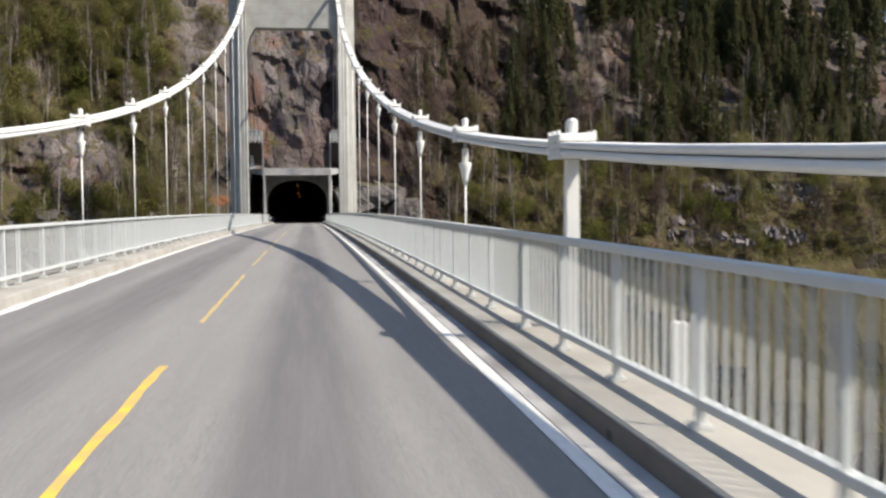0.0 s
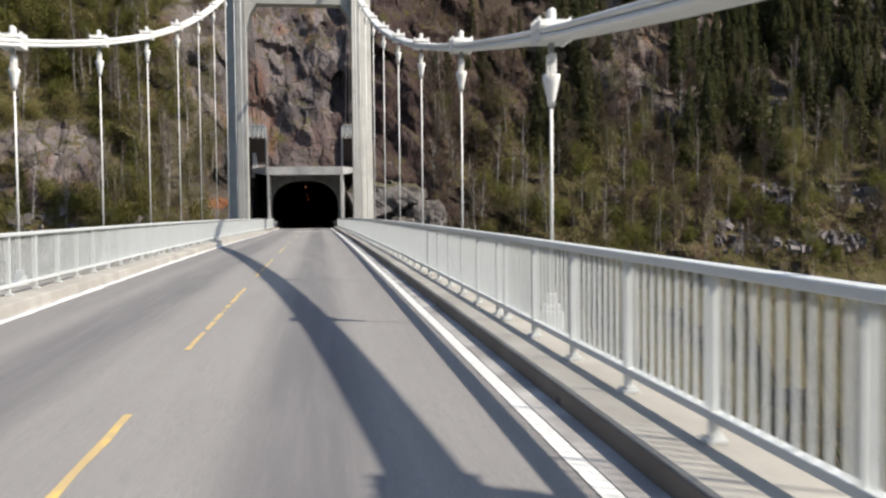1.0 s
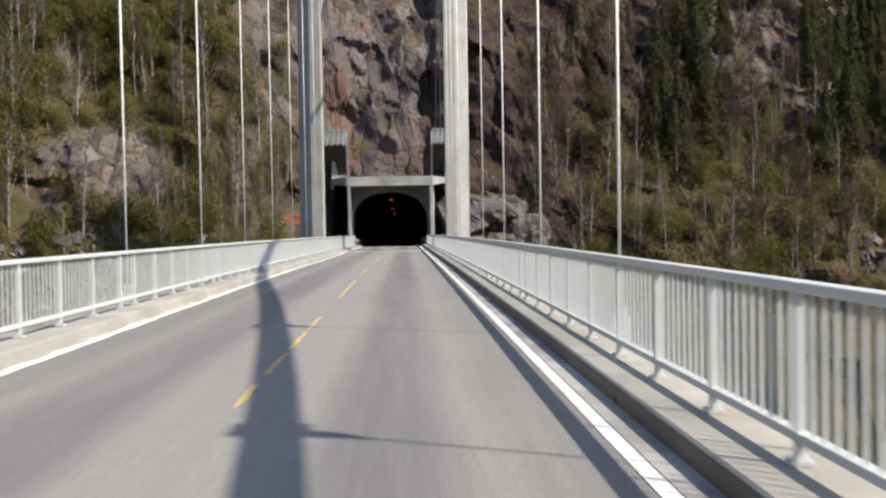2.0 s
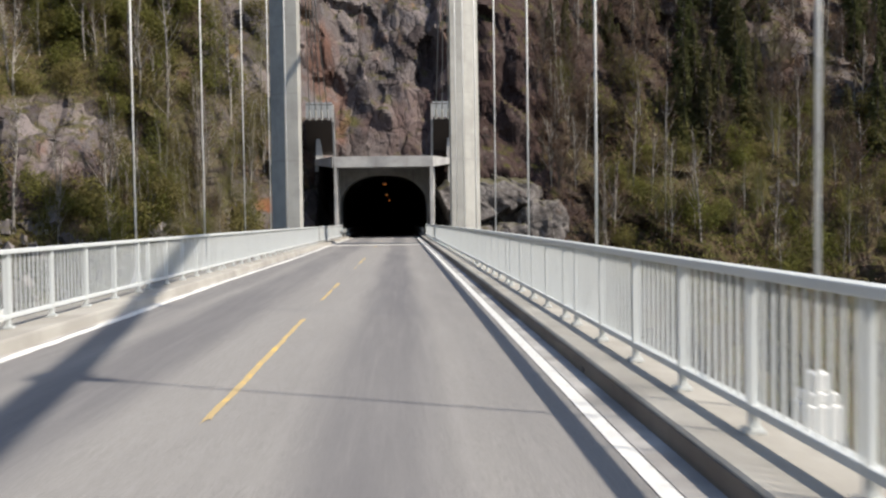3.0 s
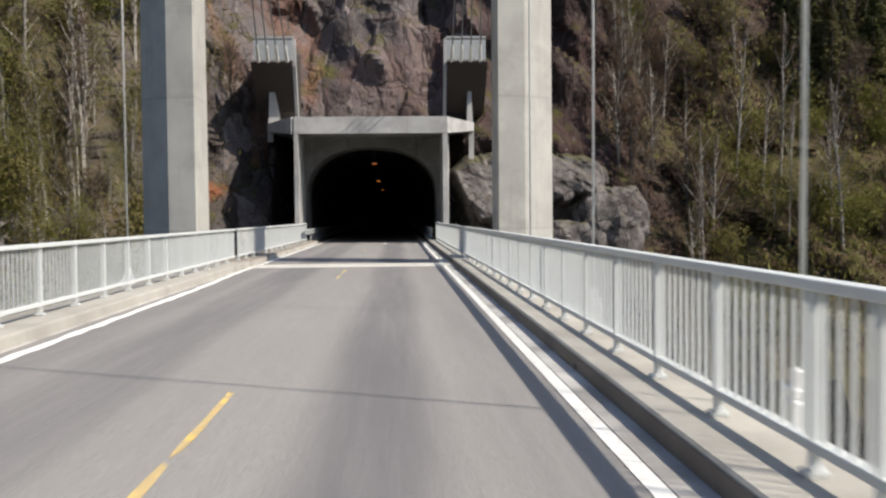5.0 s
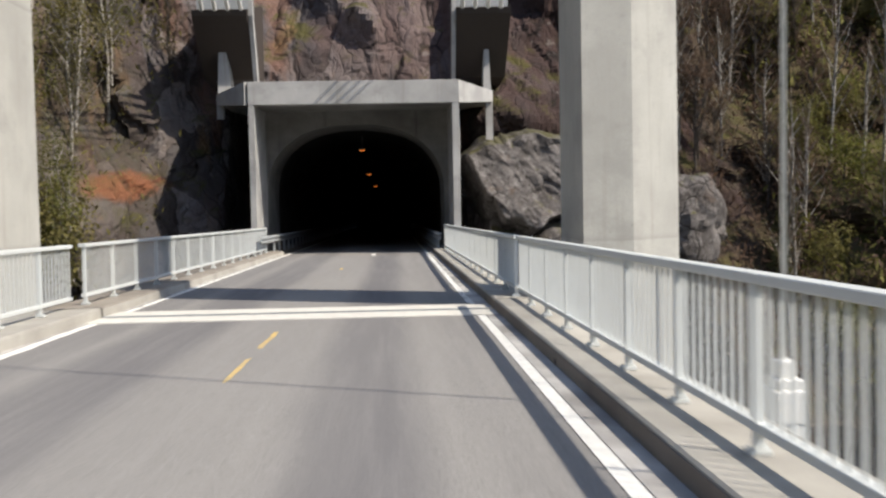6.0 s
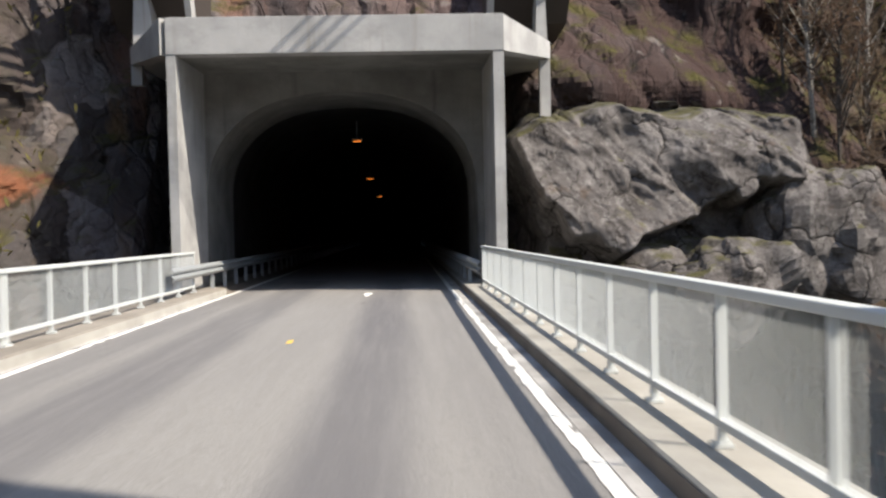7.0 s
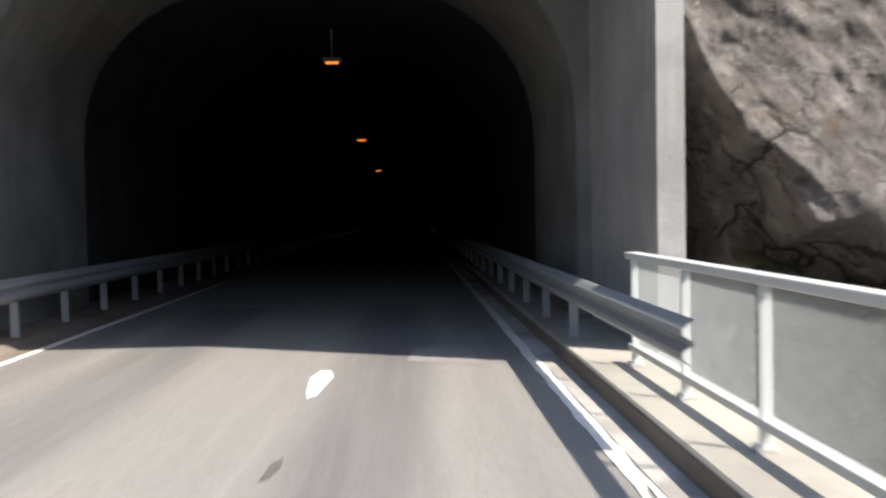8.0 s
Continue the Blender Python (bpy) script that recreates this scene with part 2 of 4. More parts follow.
def rock_nodes(n):
    """The bare cliff: slabs of grey gneiss with rusty, ochre and dark seams between them."""
    warp = n.t.nodes.new("ShaderNodeVectorMath")
    warp.operation = "MULTIPLY_ADD"
    tex = n.t.nodes.new("ShaderNodeTexNoise")
    tex.inputs["Scale"].default_value = 0.55
    tex.inputs["Detail"].default_value = 5
    n.t.links.new(n.pos, tex.inputs["Vector"])
    n.t.links.new(tex.outputs["Color"], warp.inputs[0])
    warp.inputs[1].default_value = (1.7, 1.7, 1.7)
    n.t.links.new(n.pos, warp.inputs[2])

    def cell(scale, stretch, feature, turn):
        mp = n.t.nodes.new("ShaderNodeMapping")
        mp.inputs["Scale"].default_value = stretch
        mp.inputs["Rotation"].default_value = (0.2, turn, 0.1)
        n.t.links.new(warp.outputs[0], mp.inputs["Vector"])
        v = n.t.nodes.new("ShaderNodeTexVoronoi")
        v.feature = feature
        v.inputs["Scale"].default_value = scale
        n.t.links.new(mp.outputs[0], v.inputs["Vector"])
        return v.outputs["Distance"] if feature == "DISTANCE_TO_EDGE" else v.outputs["Color"]

    tone = n.axis(0, cell(0.36, (1.7, 1, 0.75), "F1", 0.45))
    tone2 = n.axis(1, cell(0.95, (1.7, 1, 0.8), "F1", 0.45))
    mid = n.noise(0.42, 6, 0.65, (1.0, 1.0, 0.55), 3, 0.6)
    c = n.mix(n.ramp(n.math("ADD", n.math("MULTIPLY", tone, 0.6), n.math("MULTIPLY", mid, 0.6)), 0.25, 0.95), (0.052, 0.042, 0.041), (0.190, 0.162, 0.154))
    c = n.mix(n.ramp(tone2, 0.55, 0.95, 0.0, 0.5), c, (0.105, 0.100, 0.106))
    c = n.mix(n.ramp(n.noise(0.21, 5, 0.6, (1.3, 1, 0.4), 21), 0.53, 0.66, 0.0, 0.65), c, (0.150, 0.075, 0.050))
    c = n.mix(n.ramp(n.noise(0.36, 5, 0.6, (1.6, 1, 0.2), 31), 0.58, 0.72, 0.0, 0.7), c, (0.20, 0.120, 0.058))
    c = n.mix(n.ramp(n.noise(0.09, 4, 0.6, seed=11), 0.50, 0.66, 0.0, 0.6), c, (0.105, 0.066, 0.060))
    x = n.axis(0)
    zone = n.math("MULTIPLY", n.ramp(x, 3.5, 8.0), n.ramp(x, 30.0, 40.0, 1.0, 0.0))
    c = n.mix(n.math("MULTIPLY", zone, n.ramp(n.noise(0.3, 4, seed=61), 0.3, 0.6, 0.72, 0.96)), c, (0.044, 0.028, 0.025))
    rx, rz = n.math("DIVIDE", n.math("ADD", x, 11.4), 1.5), n.math("DIVIDE", n.math("SUBTRACT", n.axis(2), 1.6), 0.8)
    rust = n.math("ADD", n.math("ADD", n.math("MULTIPLY", rx, rx), n.math("MULTIPLY", rz, rz)), n.math("MULTIPLY", n.noise(1.1, 5, seed=63), 1.6))
    c = n.mix(n.ramp(rust, 1.1, 1.9, 0.85, 0.0), c, (0.235, 0.085, 0.042))
    e1, e2 = cell(0.36, (1.7, 1, 0.75), "DISTANCE_TO_EDGE", 0.45), cell(0.95, (1.7, 1, 0.8), "DISTANCE_TO_EDGE", 0.45)
    n.relief = n.math("ADD", n.ramp(e1, 0.0, 0.16), n.math("MULTIPLY", n.ramp(e2, 0.0, 0.14), 0.5))
    part1 = n.ramp(n.noise(0.5, 3, seed=51), 0.40, 0.60)
    c = n.mix(n.math("MULTIPLY", n.ramp(e1, 0.0, 0.045, 0.9, 0.0), part1), c, (0.018, 0.015, 0.014))
    c = n.mix(n.math("MULTIPLY", n.ramp(e2, 0.0, 0.025, 0.6, 0.0), n.math("SUBTRACT", 1.0, part1)), c, (0.025, 0.021, 0.02))
    c = n.mix(n.ramp(n.noise(3.2, 6, 0.7), 0.30, 0.50, 0.4, 0.0), c, (0.028, 0.024, 0.022))
    c = n.mix(n.ramp(n.noise(1.4, 5, seed=9), 0.62, 0.74, 0.0, 0.45), c, (0.25, 0.225, 0.21))
    up = n.axis(2, n.geo.outputs["Normal"])
    moss = n.math("MULTIPLY", n.ramp(up, 0.35, 0.7), n.ramp(n.noise(0.8, 4, seed=14), 0.46, 0.64))
    c = n.mix(n.math("MULTIPLY", moss, 0.85), c, (0.062, 0.058, 0.018))
    return c


def hillside_material():
    n = Nodes("hillside", 0.95, spec=0.1)
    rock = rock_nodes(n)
    soil = n.mix(n.ramp(n.noise(0.5, 5, 0.65, seed=2), 0.35, 0.65), (0.050, 0.038, 0.022), (0.105, 0.080, 0.046))
    soil = n.mix(n.ramp(n.noise(1.7, 5, 0.7, seed=5), 0.40, 0.60, 0.0, 0.85), soil, (0.058, 0.060, 0.018))
    soil = n.mix(n.ramp(n.noise(0.25, 4, seed=8), 0.55, 0.7, 0.0, 0.7), soil, (0.062, 0.040, 0.027))
    x = n.axis(0)
    side = n.ramp(n.math("ABSOLUTE", n.math("SUBTRACT", x, 2.0)), 8.0, 24.0)
    patch = n.ramp(n.math("ADD", n.noise(0.085, 5, 0.6, seed=17), n.math("MULTIPLY", side, 0.20)), 0.45, 0.58)
    up = n.axis(2, n.geo.outputs["Normal"])
    lx, lz = n.math("DIVIDE", n.math("ADD", x, 28.0), 6.0), n.math("DIVIDE", n.math("SUBTRACT", n.axis(2), 6.0), 5.0)
    away = n.ramp(n.math("ADD", n.math("ADD", n.math("MULTIPLY", lx, lx), n.math("MULTIPLY", lz, lz)), n.noise(0.5, 4, seed=71)), 1.1, 1.7)
    bare = n.math("MULTIPLY", n.ramp(x, -21.0, -15.0), n.ramp(n.math("ADD", n.axis(2), n.math("MULTIPLY", n.noise(0.3, 4, seed=33), 6.0)), 13.0, 18.0))
    patch = n.math("MULTIPLY", patch, n.math("MULTIPLY", away, n.math("SUBTRACT", 1.0, n.math("MULTIPLY", bare, 0.85))))
    cover = n.math("MULTIPLY", patch, n.math("MULTIPLY", side, n.ramp(up, -0.1, 0.35, 0.45, 1.0)))
    n.color(n.mix(cover, rock, soil))
    return n.bump(n.math("ADD", n.math("MULTIPLY", n.noise(1.6, 8, 0.7), 0.7), n.math("MULTIPLY", n.relief, 0.75)), 0.6, 0.22)


def leaf_material(name, a, b, c=None):
    """Leaves and needles: some of the light shines through."""
    n = Nodes(name, 0.75, spec=0.2)
    col = n.mix(n.island(), a, b)
    if c:
        col = n.mix(n.ramp(n.random(), 0.2, 0.9, 0.0, 0.7), col, c)
    n.color(col)
    thin = n.t.nodes.new("ShaderNodeBsdfTranslucent")
    n.put(thin.inputs["Color"], col)
    both = n.t.nodes.new("ShaderNodeMixShader")
    both.inputs[0].default_value = 0.45
    n.t.links.new(n.b.outputs[0], both.inputs[1])
    n.t.links.new(thin.outputs[0], both.inputs[2])
    n.t.links.new(both.outputs[0], n.t.nodes["Material Output"].inputs["Surface"])
    return n.mat


def bark_material(name, a, b, scale=9.0):
    n = Nodes(name, 0.85)
    n.color(n.mix(n.ramp(n.noise(scale, 4, 0.7, (1, 1, 2.5)), 0.42, 0.62), a, b))
    return n.bump(n.noise(25, 3), 0.3, 0.01)


ASPHALT = asphalt_material()
CONCRETE = concrete_material("pylon_concrete", (0.36, 0.35, 0.32), (0.46, 0.45, 0.41), boards=4.2)
PORTAL = concrete_material("portal_concrete", (0.32, 0.315, 0.305), (0.45, 0.44, 0.425), streak=0.5)
# darker than the frame's concrete, for the vault, headwall and roof slab
DARK_PORTAL = concrete_material("dark_portal_concrete", (0.15, 0.145, 0.135), (0.245, 0.24, 0.226), (0.05, 0.048, 0.045), streak=0.5)
KERB = concrete_material("kerb_concrete", (0.315, 0.297, 0.262), (0.43, 0.41, 0.365), (0.15, 0.135, 0.11), streak=0.15)
DUSTY_KERB = concrete_material("dusty_kerb_top", (0.215, 0.19, 0.16), (0.31, 0.28, 0.24), (0.13, 0.11, 0.085), streak=0.2)
# right kerb face: its shade is put into this brown, with the grime
SHADE_GRIME = concrete_material("shade_and_grime_concrete", (0.155, 0.130, 0.108), (0.21, 0.18, 0.15), (0.10, 0.085, 0.07), streak=0.4)
GUTTER = concrete_material("gutter_grit", (0.27, 0.255, 0.24), (0.60, 0.58, 0.55), streak=0.1)
GIRDER = concrete_material("girder_concrete", (0.34, 0.33, 0.31), (0.44, 0.43, 0.41))
WHITE = paint_material("white_road_paint", (0.80, 0.79, 0.74), (0.30, 0.29, 0.27), 0.3)
YELLOW = paint_material("yellow_road_paint", (0.83, 0.53, 0.07), (0.25, 0.235, 0.21), 0.45, 3.0)
FADED = paint_material("faded_yellow_paint", (0.80, 0.53, 0.12), (0.25, 0.235, 0.21), 0.6, 3.5)
RAIL = metal_paint("pale_grey_paint", (0.58, 0.60, 0.585))
CABLE = metal_paint("white_cable_paint", (0.82, 0.81, 0.77), 0.5, 0.15)
GALV = metal_paint("galvanised_steel", (0.30, 0.315, 0.32), 0.5, 0.5)
# near-black brown for the anchorage block and its crossbar
DARK_BROWN = metal_paint("dark_brown_steel", (0.045, 0.034, 0.028), 0.8, 0.4)
OIL = paint_material("oil_stained_asphalt", (0.085, 0.08, 0.076), (0.16, 0.15, 0.14), 0.5, 12.0)
JOINT_BAND = paint_material("pale_joint_mortar", (0.64, 0.62, 0.56), (0.40, 0.38, 0.35), 0.35, 4.0)
RUBBER = metal_paint("dark_joint_rubber", (0.035, 0.034, 0.033), 0.8)
HILL = hillside_material()
# near-black: the darkness of the unlit bore is put into this colour
n = Nodes("shade_dark_lining", 0.95)
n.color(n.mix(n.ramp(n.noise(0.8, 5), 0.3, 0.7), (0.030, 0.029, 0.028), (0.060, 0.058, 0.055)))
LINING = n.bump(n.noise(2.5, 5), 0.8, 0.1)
n = Nodes("dark_tunnel_asphalt", 0.9)
n.color(n.mix(n.ramp(n.noise(30, 4), 0.3, 0.7), (0.20, 0.196, 0.19), (0.30, 0.293, 0.282)))
TUNNEL_ROAD = n.bump(n.noise(120, 2), 0.3, 0.004)
n = Nodes("fjord_water", 0.08, 0.0, 0.5)
n.color((0.012, 0.03, 0.035))
WATER = n.bump(n.noise(0.5, 6, 0.6), 0.5, 0.4)
n = Nodes("sodium_lamp", 0.4)
n.color((0.9, 0.5, 0.2))
n.b.inputs["Emission Color"].default_value = (1.0, 0.27, 0.04, 1)
n.b.inputs["Emission Strength"].default_value = 0.6
LAMP = n.mat

# ---------------------------------------------------------------- ground and water
ob = obj("water", [(-2500, -2500, -42), (2500, -2500, -42), (2500, 2500, -42), (-2500, 2500, -42)], [(0, 1, 2, 3)], WATER)
tagged(ob, "dark still fjord water far below the bridge", "water", kind="structure")


def smooth(a, b, v):
    t = min(1.0, max(0.0, (v - a) / (b - a)))
    return t * t * (3 - 2 * t)


def lerp_table(table, v):
    for (a, p), (b, q) in zip(table, table[1:]):
        if v <= b:
            return p + (q - p) * max(0.0, (v - a) / (b - a))
    return table[-1][1]


FOOT = ((-170, 70), (-60, 104), (-25, 119), (-13, 131.5), (-9.4, 137.4), (-5.9, 141.2), (2.9, 141.5), (3.4, 141.2), (4.3, 139.2), (5.1, 138.6), (12, 138.9), (25, 143), (70, 150), (130, 160), (260, 190))


def facet(p, size, depth, seed):
    """Broken rock: every cell of a leaning, shifted grid is its own tilted slab."""
    w = noise.noise_vector(p * 0.35 + Vector((seed, 0, seed))) * 0.35 * size
    x, z = p.x + w.x, p.z + w.z
    q = Vector(((x * 0.90 + z * 0.43) / size + seed, p.y / size * 0.6, (z * 0.90 - x * 0.43) / (size * 1.7) + seed * 0.7))
    dist, pts = noise.voronoi(q)

    def block(c):
        h = noise.cell_vector(c * 7.31)
        rel = q - c
        return h.x * 0.5 + (h.y - 0.5) * 1.6 * rel.x + (h.z - 0.45) * 1.6 * rel.z
    w = 0.5 + 0.5 * smooth(0.0, 0.13, dist[1] - dist[0])
    return depth * (w * block(pts[0]) + (1 - w) * block(pts[1]))


def cliff_y(x, z):
    """Face of the hillside over x and z."""
    foot = lerp_table(FOOT, x)
    lean = lerp_table(((-60, 0.95), (-22, 0.75), (-8, 0.5), (12, 0.5), (28, 0.75), (60, 1.0)), x)
    y = foot + max(z, -40) * lean * (0.6 if z < 0 else 1.0) + (0.18 * max(0.0, z - 22) if x < 25 else 0.0)
    y += 6.0 * smooth(-7.7, -7.0, x) * (1 - smooth(-6.4, -5.9, x)) * (1 - smooth(4.6, 5.8, z))
    y += 2.2 * smooth(3.2, 4.0, x) * (1 - smooth(12.5, 15.5, x)) * (1 - smooth(2.0, 5.0, z))
    p = Vector((x, y * 0.4, z))
    rough = 1.0 if -14 < x < 26 else 1.0 + 0.5 * min(1.0, (abs(x - 6) - 20) / 20)
    y += rough * 3.6 * noise.fractal(p * 0.055, 0.9, 2.1, 4)
    near = 1.0 - 0.75 * smooth(1.0, 0.0, max(abs(x + 1.4) - 6.5, z - 7.5, 0) / 4.0)
    y += near * facet(p, 4.6, 2.6, 3.3) + (0.35 + 0.65 * near) * facet(p, 1.9, 0.85, 8.1) + (0.13 + 0.30 * smooth(-7.5, -9.5, x) * smooth(-24, -18, x) * smooth(11, 7, z)) * facet(p, 0.75, 1.0, 5.7)
    return y


def build_hillside():
    xs, v = [], -170.0
    while v < 260:
        xs.append(v)
        a = abs(v - 1.0)
        v += 0.18 if a < 14 else 0.5 if a < 40 else 1.1 if a < 75 else 3.0 if a < 120 else 7.0
    zs, v = [], -46.0
    while v < 92:
        zs.append(v)
        v += 2.4 if v < -9 else 0.6 if v < -3 else 0.18 if v < 9 else 0.36 if v < 24 else 0.5 if v < 28 else 1.0 if v < 45 else 3.0
    verts, faces = [], []
    nz = len(zs)
    for x in xs:
        crest = lerp_table(((60, 92), (88, 52), (118, 36), (260, 28)), x)
        for z in zs:
            zz = min(z, crest)
            y = cliff_y(x, zz) + max(0.0, z - crest) * 3.0
            verts.append((x, y, zz - 0.05 * max(0.0, z - crest)))
    for i in range(len(xs) - 1):
        for k in range(nz - 1):
            cx, cz = (xs[i] + xs[i + 1]) / 2, (zs[k] + zs[k + 1]) / 2
            if -5.9 < cx < 3.1 and -3.0 < cz < 5.2:
                continue
            a = i * nz + k
            faces.append((a, a + nz, a + nz + 1, a + 1))
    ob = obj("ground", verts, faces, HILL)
    tagged(ob, "steep hillside of broken grey and rusty rock with brown soil", "hillside", kind="structure")


build_hillside()


def boulder_material():
    n = Nodes("boulder_stone", 0.92, spec=0.2)
    c = n.mix(n.ramp(n.noise(0.7, 6, 0.65, seed=3), 0.32, 0.68), (0.068, 0.060, 0.056), (0.150, 0.136, 0.129))
    c = n.mix(n.ramp(n.noise(2.4, 6, 0.7, seed=8), 0.50, 0.70, 0.0, 0.6), c, (0.26, 0.243, 0.23))
    c = n.mix(n.ramp(n.noise(1.1, 5, 0.65, seed=13), 0.58, 0.70, 0.0, 0.5), c, (0.125, 0.088, 0.064))
    c = n.mix(n.ramp(n.noise(4.5, 6, 0.75, seed=5), 0.34, 0.46, 0.75, 0.0), c, (0.035, 0.030, 0.028))
    warp = n.t.nodes.new("ShaderNodeVectorMath")
    warp.operation = "MULTIPLY_ADD"
    tex = n.t.nodes.new("ShaderNodeTexNoise")
    tex.inputs["Scale"].default_value = 0.9
    tex.inputs["Detail"].default_value = 4
    n.t.links.new(n.pos, tex.inputs["Vector"])
    n.t.links.new(tex.outputs["Color"], warp.inputs[0])
    warp.inputs[1].default_value = (1.6, 1.6, 1.6)
    n.t.links.new(n.pos, warp.inputs[2])
    seam = n.crack(0.42, (1, 0.6, 1.2), warp.outputs[0])
    some = n.ramp(n.noise(0.45, 2, seed=19), 0.45, 0.55)
    c = n.mix(n.math("MULTIPLY", n.ramp(seam, 0.0, 0.022, 0.95, 0.0), some), c, (0.018, 0.015, 0.013))
    fine = n.crack(1.15, (1.3, 0.6, 0.8), warp.outputs[0])
    c = n.mix(n.math("MULTIPLY", n.ramp(fine, 0.0, 0.03, 0.85, 0.0), n.ramp(n.noise(0.8, 3, seed=23), 0.47, 0.56)), c, (0.022, 0.018, 0.015))
    # pale specks paint in the glints of wet rock
    c = n.mix(n.ramp(n.noise(11.0, 4, 0.7, seed=27), 0.66, 0.72, 0.0, 0.75), c, (0.42, 0.40, 0.37))
    up = n.axis(2, n.geo.outputs["Normal"])
    moss = n.math("MULTIPLY", n.ramp(up, 0.62, 0.9), n.ramp(n.noise(1.2, 4, seed=14), 0.38, 0.55))
    c = n.mix(n.math("MULTIPLY", moss, 0.8), c, (0.070, 0.066, 0.020))
    n.color(c)
    deep = n.math("MULTIPLY", n.math("MULTIPLY", n.ramp(seam, 0.0, 0.05, -1.0, 0.0), some), 0.4)
    return n.bump(n.math("ADD", deep, n.noise(2.2, 8, 0.68)), 0.8, 0.16)


BOULDER = boulder_material()


def boulder(c, r, seed, label, power=0.75, nu=110, nv=64):
    """A weathered rock: a squared-off ellipsoid broken by slabs and dents."""
    verts, faces = [], []
    c = Vector(c)
    for i in range(nu):
        w = 2 * math.pi * i / nu
        for k in range(nv + 1):
            e = math.pi * (k / nv - 0.5)
            d = [math.cos(e) * math.cos(w), math.cos(e) * math.sin(w), math.sin(e)]
            d = Vector([math.copysign(abs(v) ** power, v) for v in d])
            p = Vector((d.x * r[0], d.y * r[1], d.z * r[2]))
            p.x += 0.42 * p.z * (1 if p.z < 0 and p.x < 0 else 0.0) * -1.0
            q = p + Vector((seed, seed * 0.7, 0))
            s = 0.55 * noise.fractal(q * 0.35, 0.9, 2.0, 4) + facet(q, 1.9, 0.75, seed) + 0.30 * facet(q, 0.75, 0.8, seed + 2)
            verts.append(c + p + d.normalized() * (s - 0.25))
    n = nv + 1
    for i in range(nu):
        j = (i + 1) % nu
        faces += [(i * n + k, j * n + k, j * n + k + 1, i * n + k + 1) for k in range(nv)]
    return tagged(obj("boulder", verts, faces, BOULDER), label, "rock")


def outcrop():
    """The great slab of rock right of the portal: a leaning face with a sharp edge, a mossy ledge on top and an undercut foot."""
    under = ((3.6, 0.9), (4.2, 0.5), (5.8, -0.3), (6.4, -0.8), (7.3, -0.3), (8.9, 0.4), (10.4, 1.0), (13.5, 1.5))
    top = ((3.6, 2.9), (4.6, 3.5), (5.6, 3.3), (6.7, 3.85), (8.2, 3.5), (9.8, 3.7), (13.5, 3.1))
    left = ((-2.5, 4.8), (0.3, 4.4), (1.2, 4.2), (2.0, 3.75), (2.7, 3.65), (4.0, 4.3))
    xs, zs = steps(3.3, 4.8, 0.026)[:-1] + steps(4.8, 13.6, 0.04), steps(-2.6, 4.7, 0.038)
    verts, faces = [], []
    for x in xs:
        ub, tp = lerp_table(under, x), lerp_table(top, x)
        for z in zs:
            q = Vector((x * 0.8 + z * 0.25, 3.0, z))
            y = 135.75 + 0.42 * z + 0.10 * (x - 7) + 0.5 * noise.fractal(q * 0.35, 0.9, 2.0, 4)
            y += facet(q + Vector((31, 0, 7)), 2.6, 0.95, 4.4) + facet(q, 0.95, 0.22, 9.2) + 0.10 * facet(q, 0.33, 0.6, 2.6) + 0.035 * noise.fractal(q * 3.4, 0.8, 2.0, 4)
            wob = 0.25 * noise.noise(Vector((x * 1.1, z * 1.1, 5.0))) + 0.5 * facet(Vector((x, 9.0, z)), 0.9, 0.8, 6.6)
            edge = lerp_table(left, z) + 0.3 * noise.noise(Vector((z * 1.3, 2.0, 8.0)))
            y += 4.5 * smooth(edge + 0.12, edge - 0.30, x)
            y += 2.2 * smooth(ub + wob + 0.12, ub + wob - 0.55, z)
            y += 5.5 * smooth(tp + wob - 0.35, tp + wob + 0.75, z)
            y += 3.0 * smooth(12.2, 13.6, x)
            verts.append((x, y, z))
    n = len(zs)
    for i in range(len(xs) - 1):
        faces += [(i * n + k, (i + 1) * n + k, (i + 1) * n + k + 1, i * n + k + 1) for k in range(n - 1)]
    tagged(obj("outcrop", verts, faces, BOULDER, smooth=True), "big cracked grey rock slab with a mossy ledge beside the portal", "rock")


outcrop()
boulder((9.7, 136.6, -1.7), (1.9, 1.2, 1.45), 9.4, "lower pale grey rock under the big slab", 0.8, 60, 36)
boulder((13.2, 138.6, -0.4), (2.4, 1.6, 2.0), 14.7, "brown grey rock leaning against the slope", 0.8, 60, 36)
boulder((6.6, 137.9, -2.3), (2.2, 1.3, 1.3), 5.2, "dark rock in the hollow under the slab", 0.8, 60, 36)


def unseen_shore(turn, away, high):
    """Added, unseen fjord shore: closes the place behind the camera and blocks low sky."""
    verts, faces = [], []
    nx, ny = 60, 26
    for i in range(nx):
        x = -700 + 1400 * i / (nx - 1)
        for k in range(ny):
            t = k / (ny - 1)
            y = -120 - 260 * t + 0.00022 * x * x * (1 - t)
            z = -44 + high * t ** 0.85 * (0.85 + 0.3 * noise.noise(Vector((x * 0.01, t * 2, 3.0))))
            verts.append((x, y + 14 * noise.noise(Vector((x * 0.03, t * 6, 0))), z))
    for i in range(nx - 1):
        for k in range(ny - 1):
            a = i * ny + k
            faces.append((a, a + 1, a + ny + 1, a + ny))
    m = Matrix.Rotation(radians(turn), 4, "Z")
    verts = [m @ Vector((p[0], p[1] - away, p[2])) for p in verts]
    tagged(obj("unseen_shore", verts, faces, HILL), "unseen hillside added to block the low sky", "hillside", kind="structure")


unseen_shore(0, 0, 190)
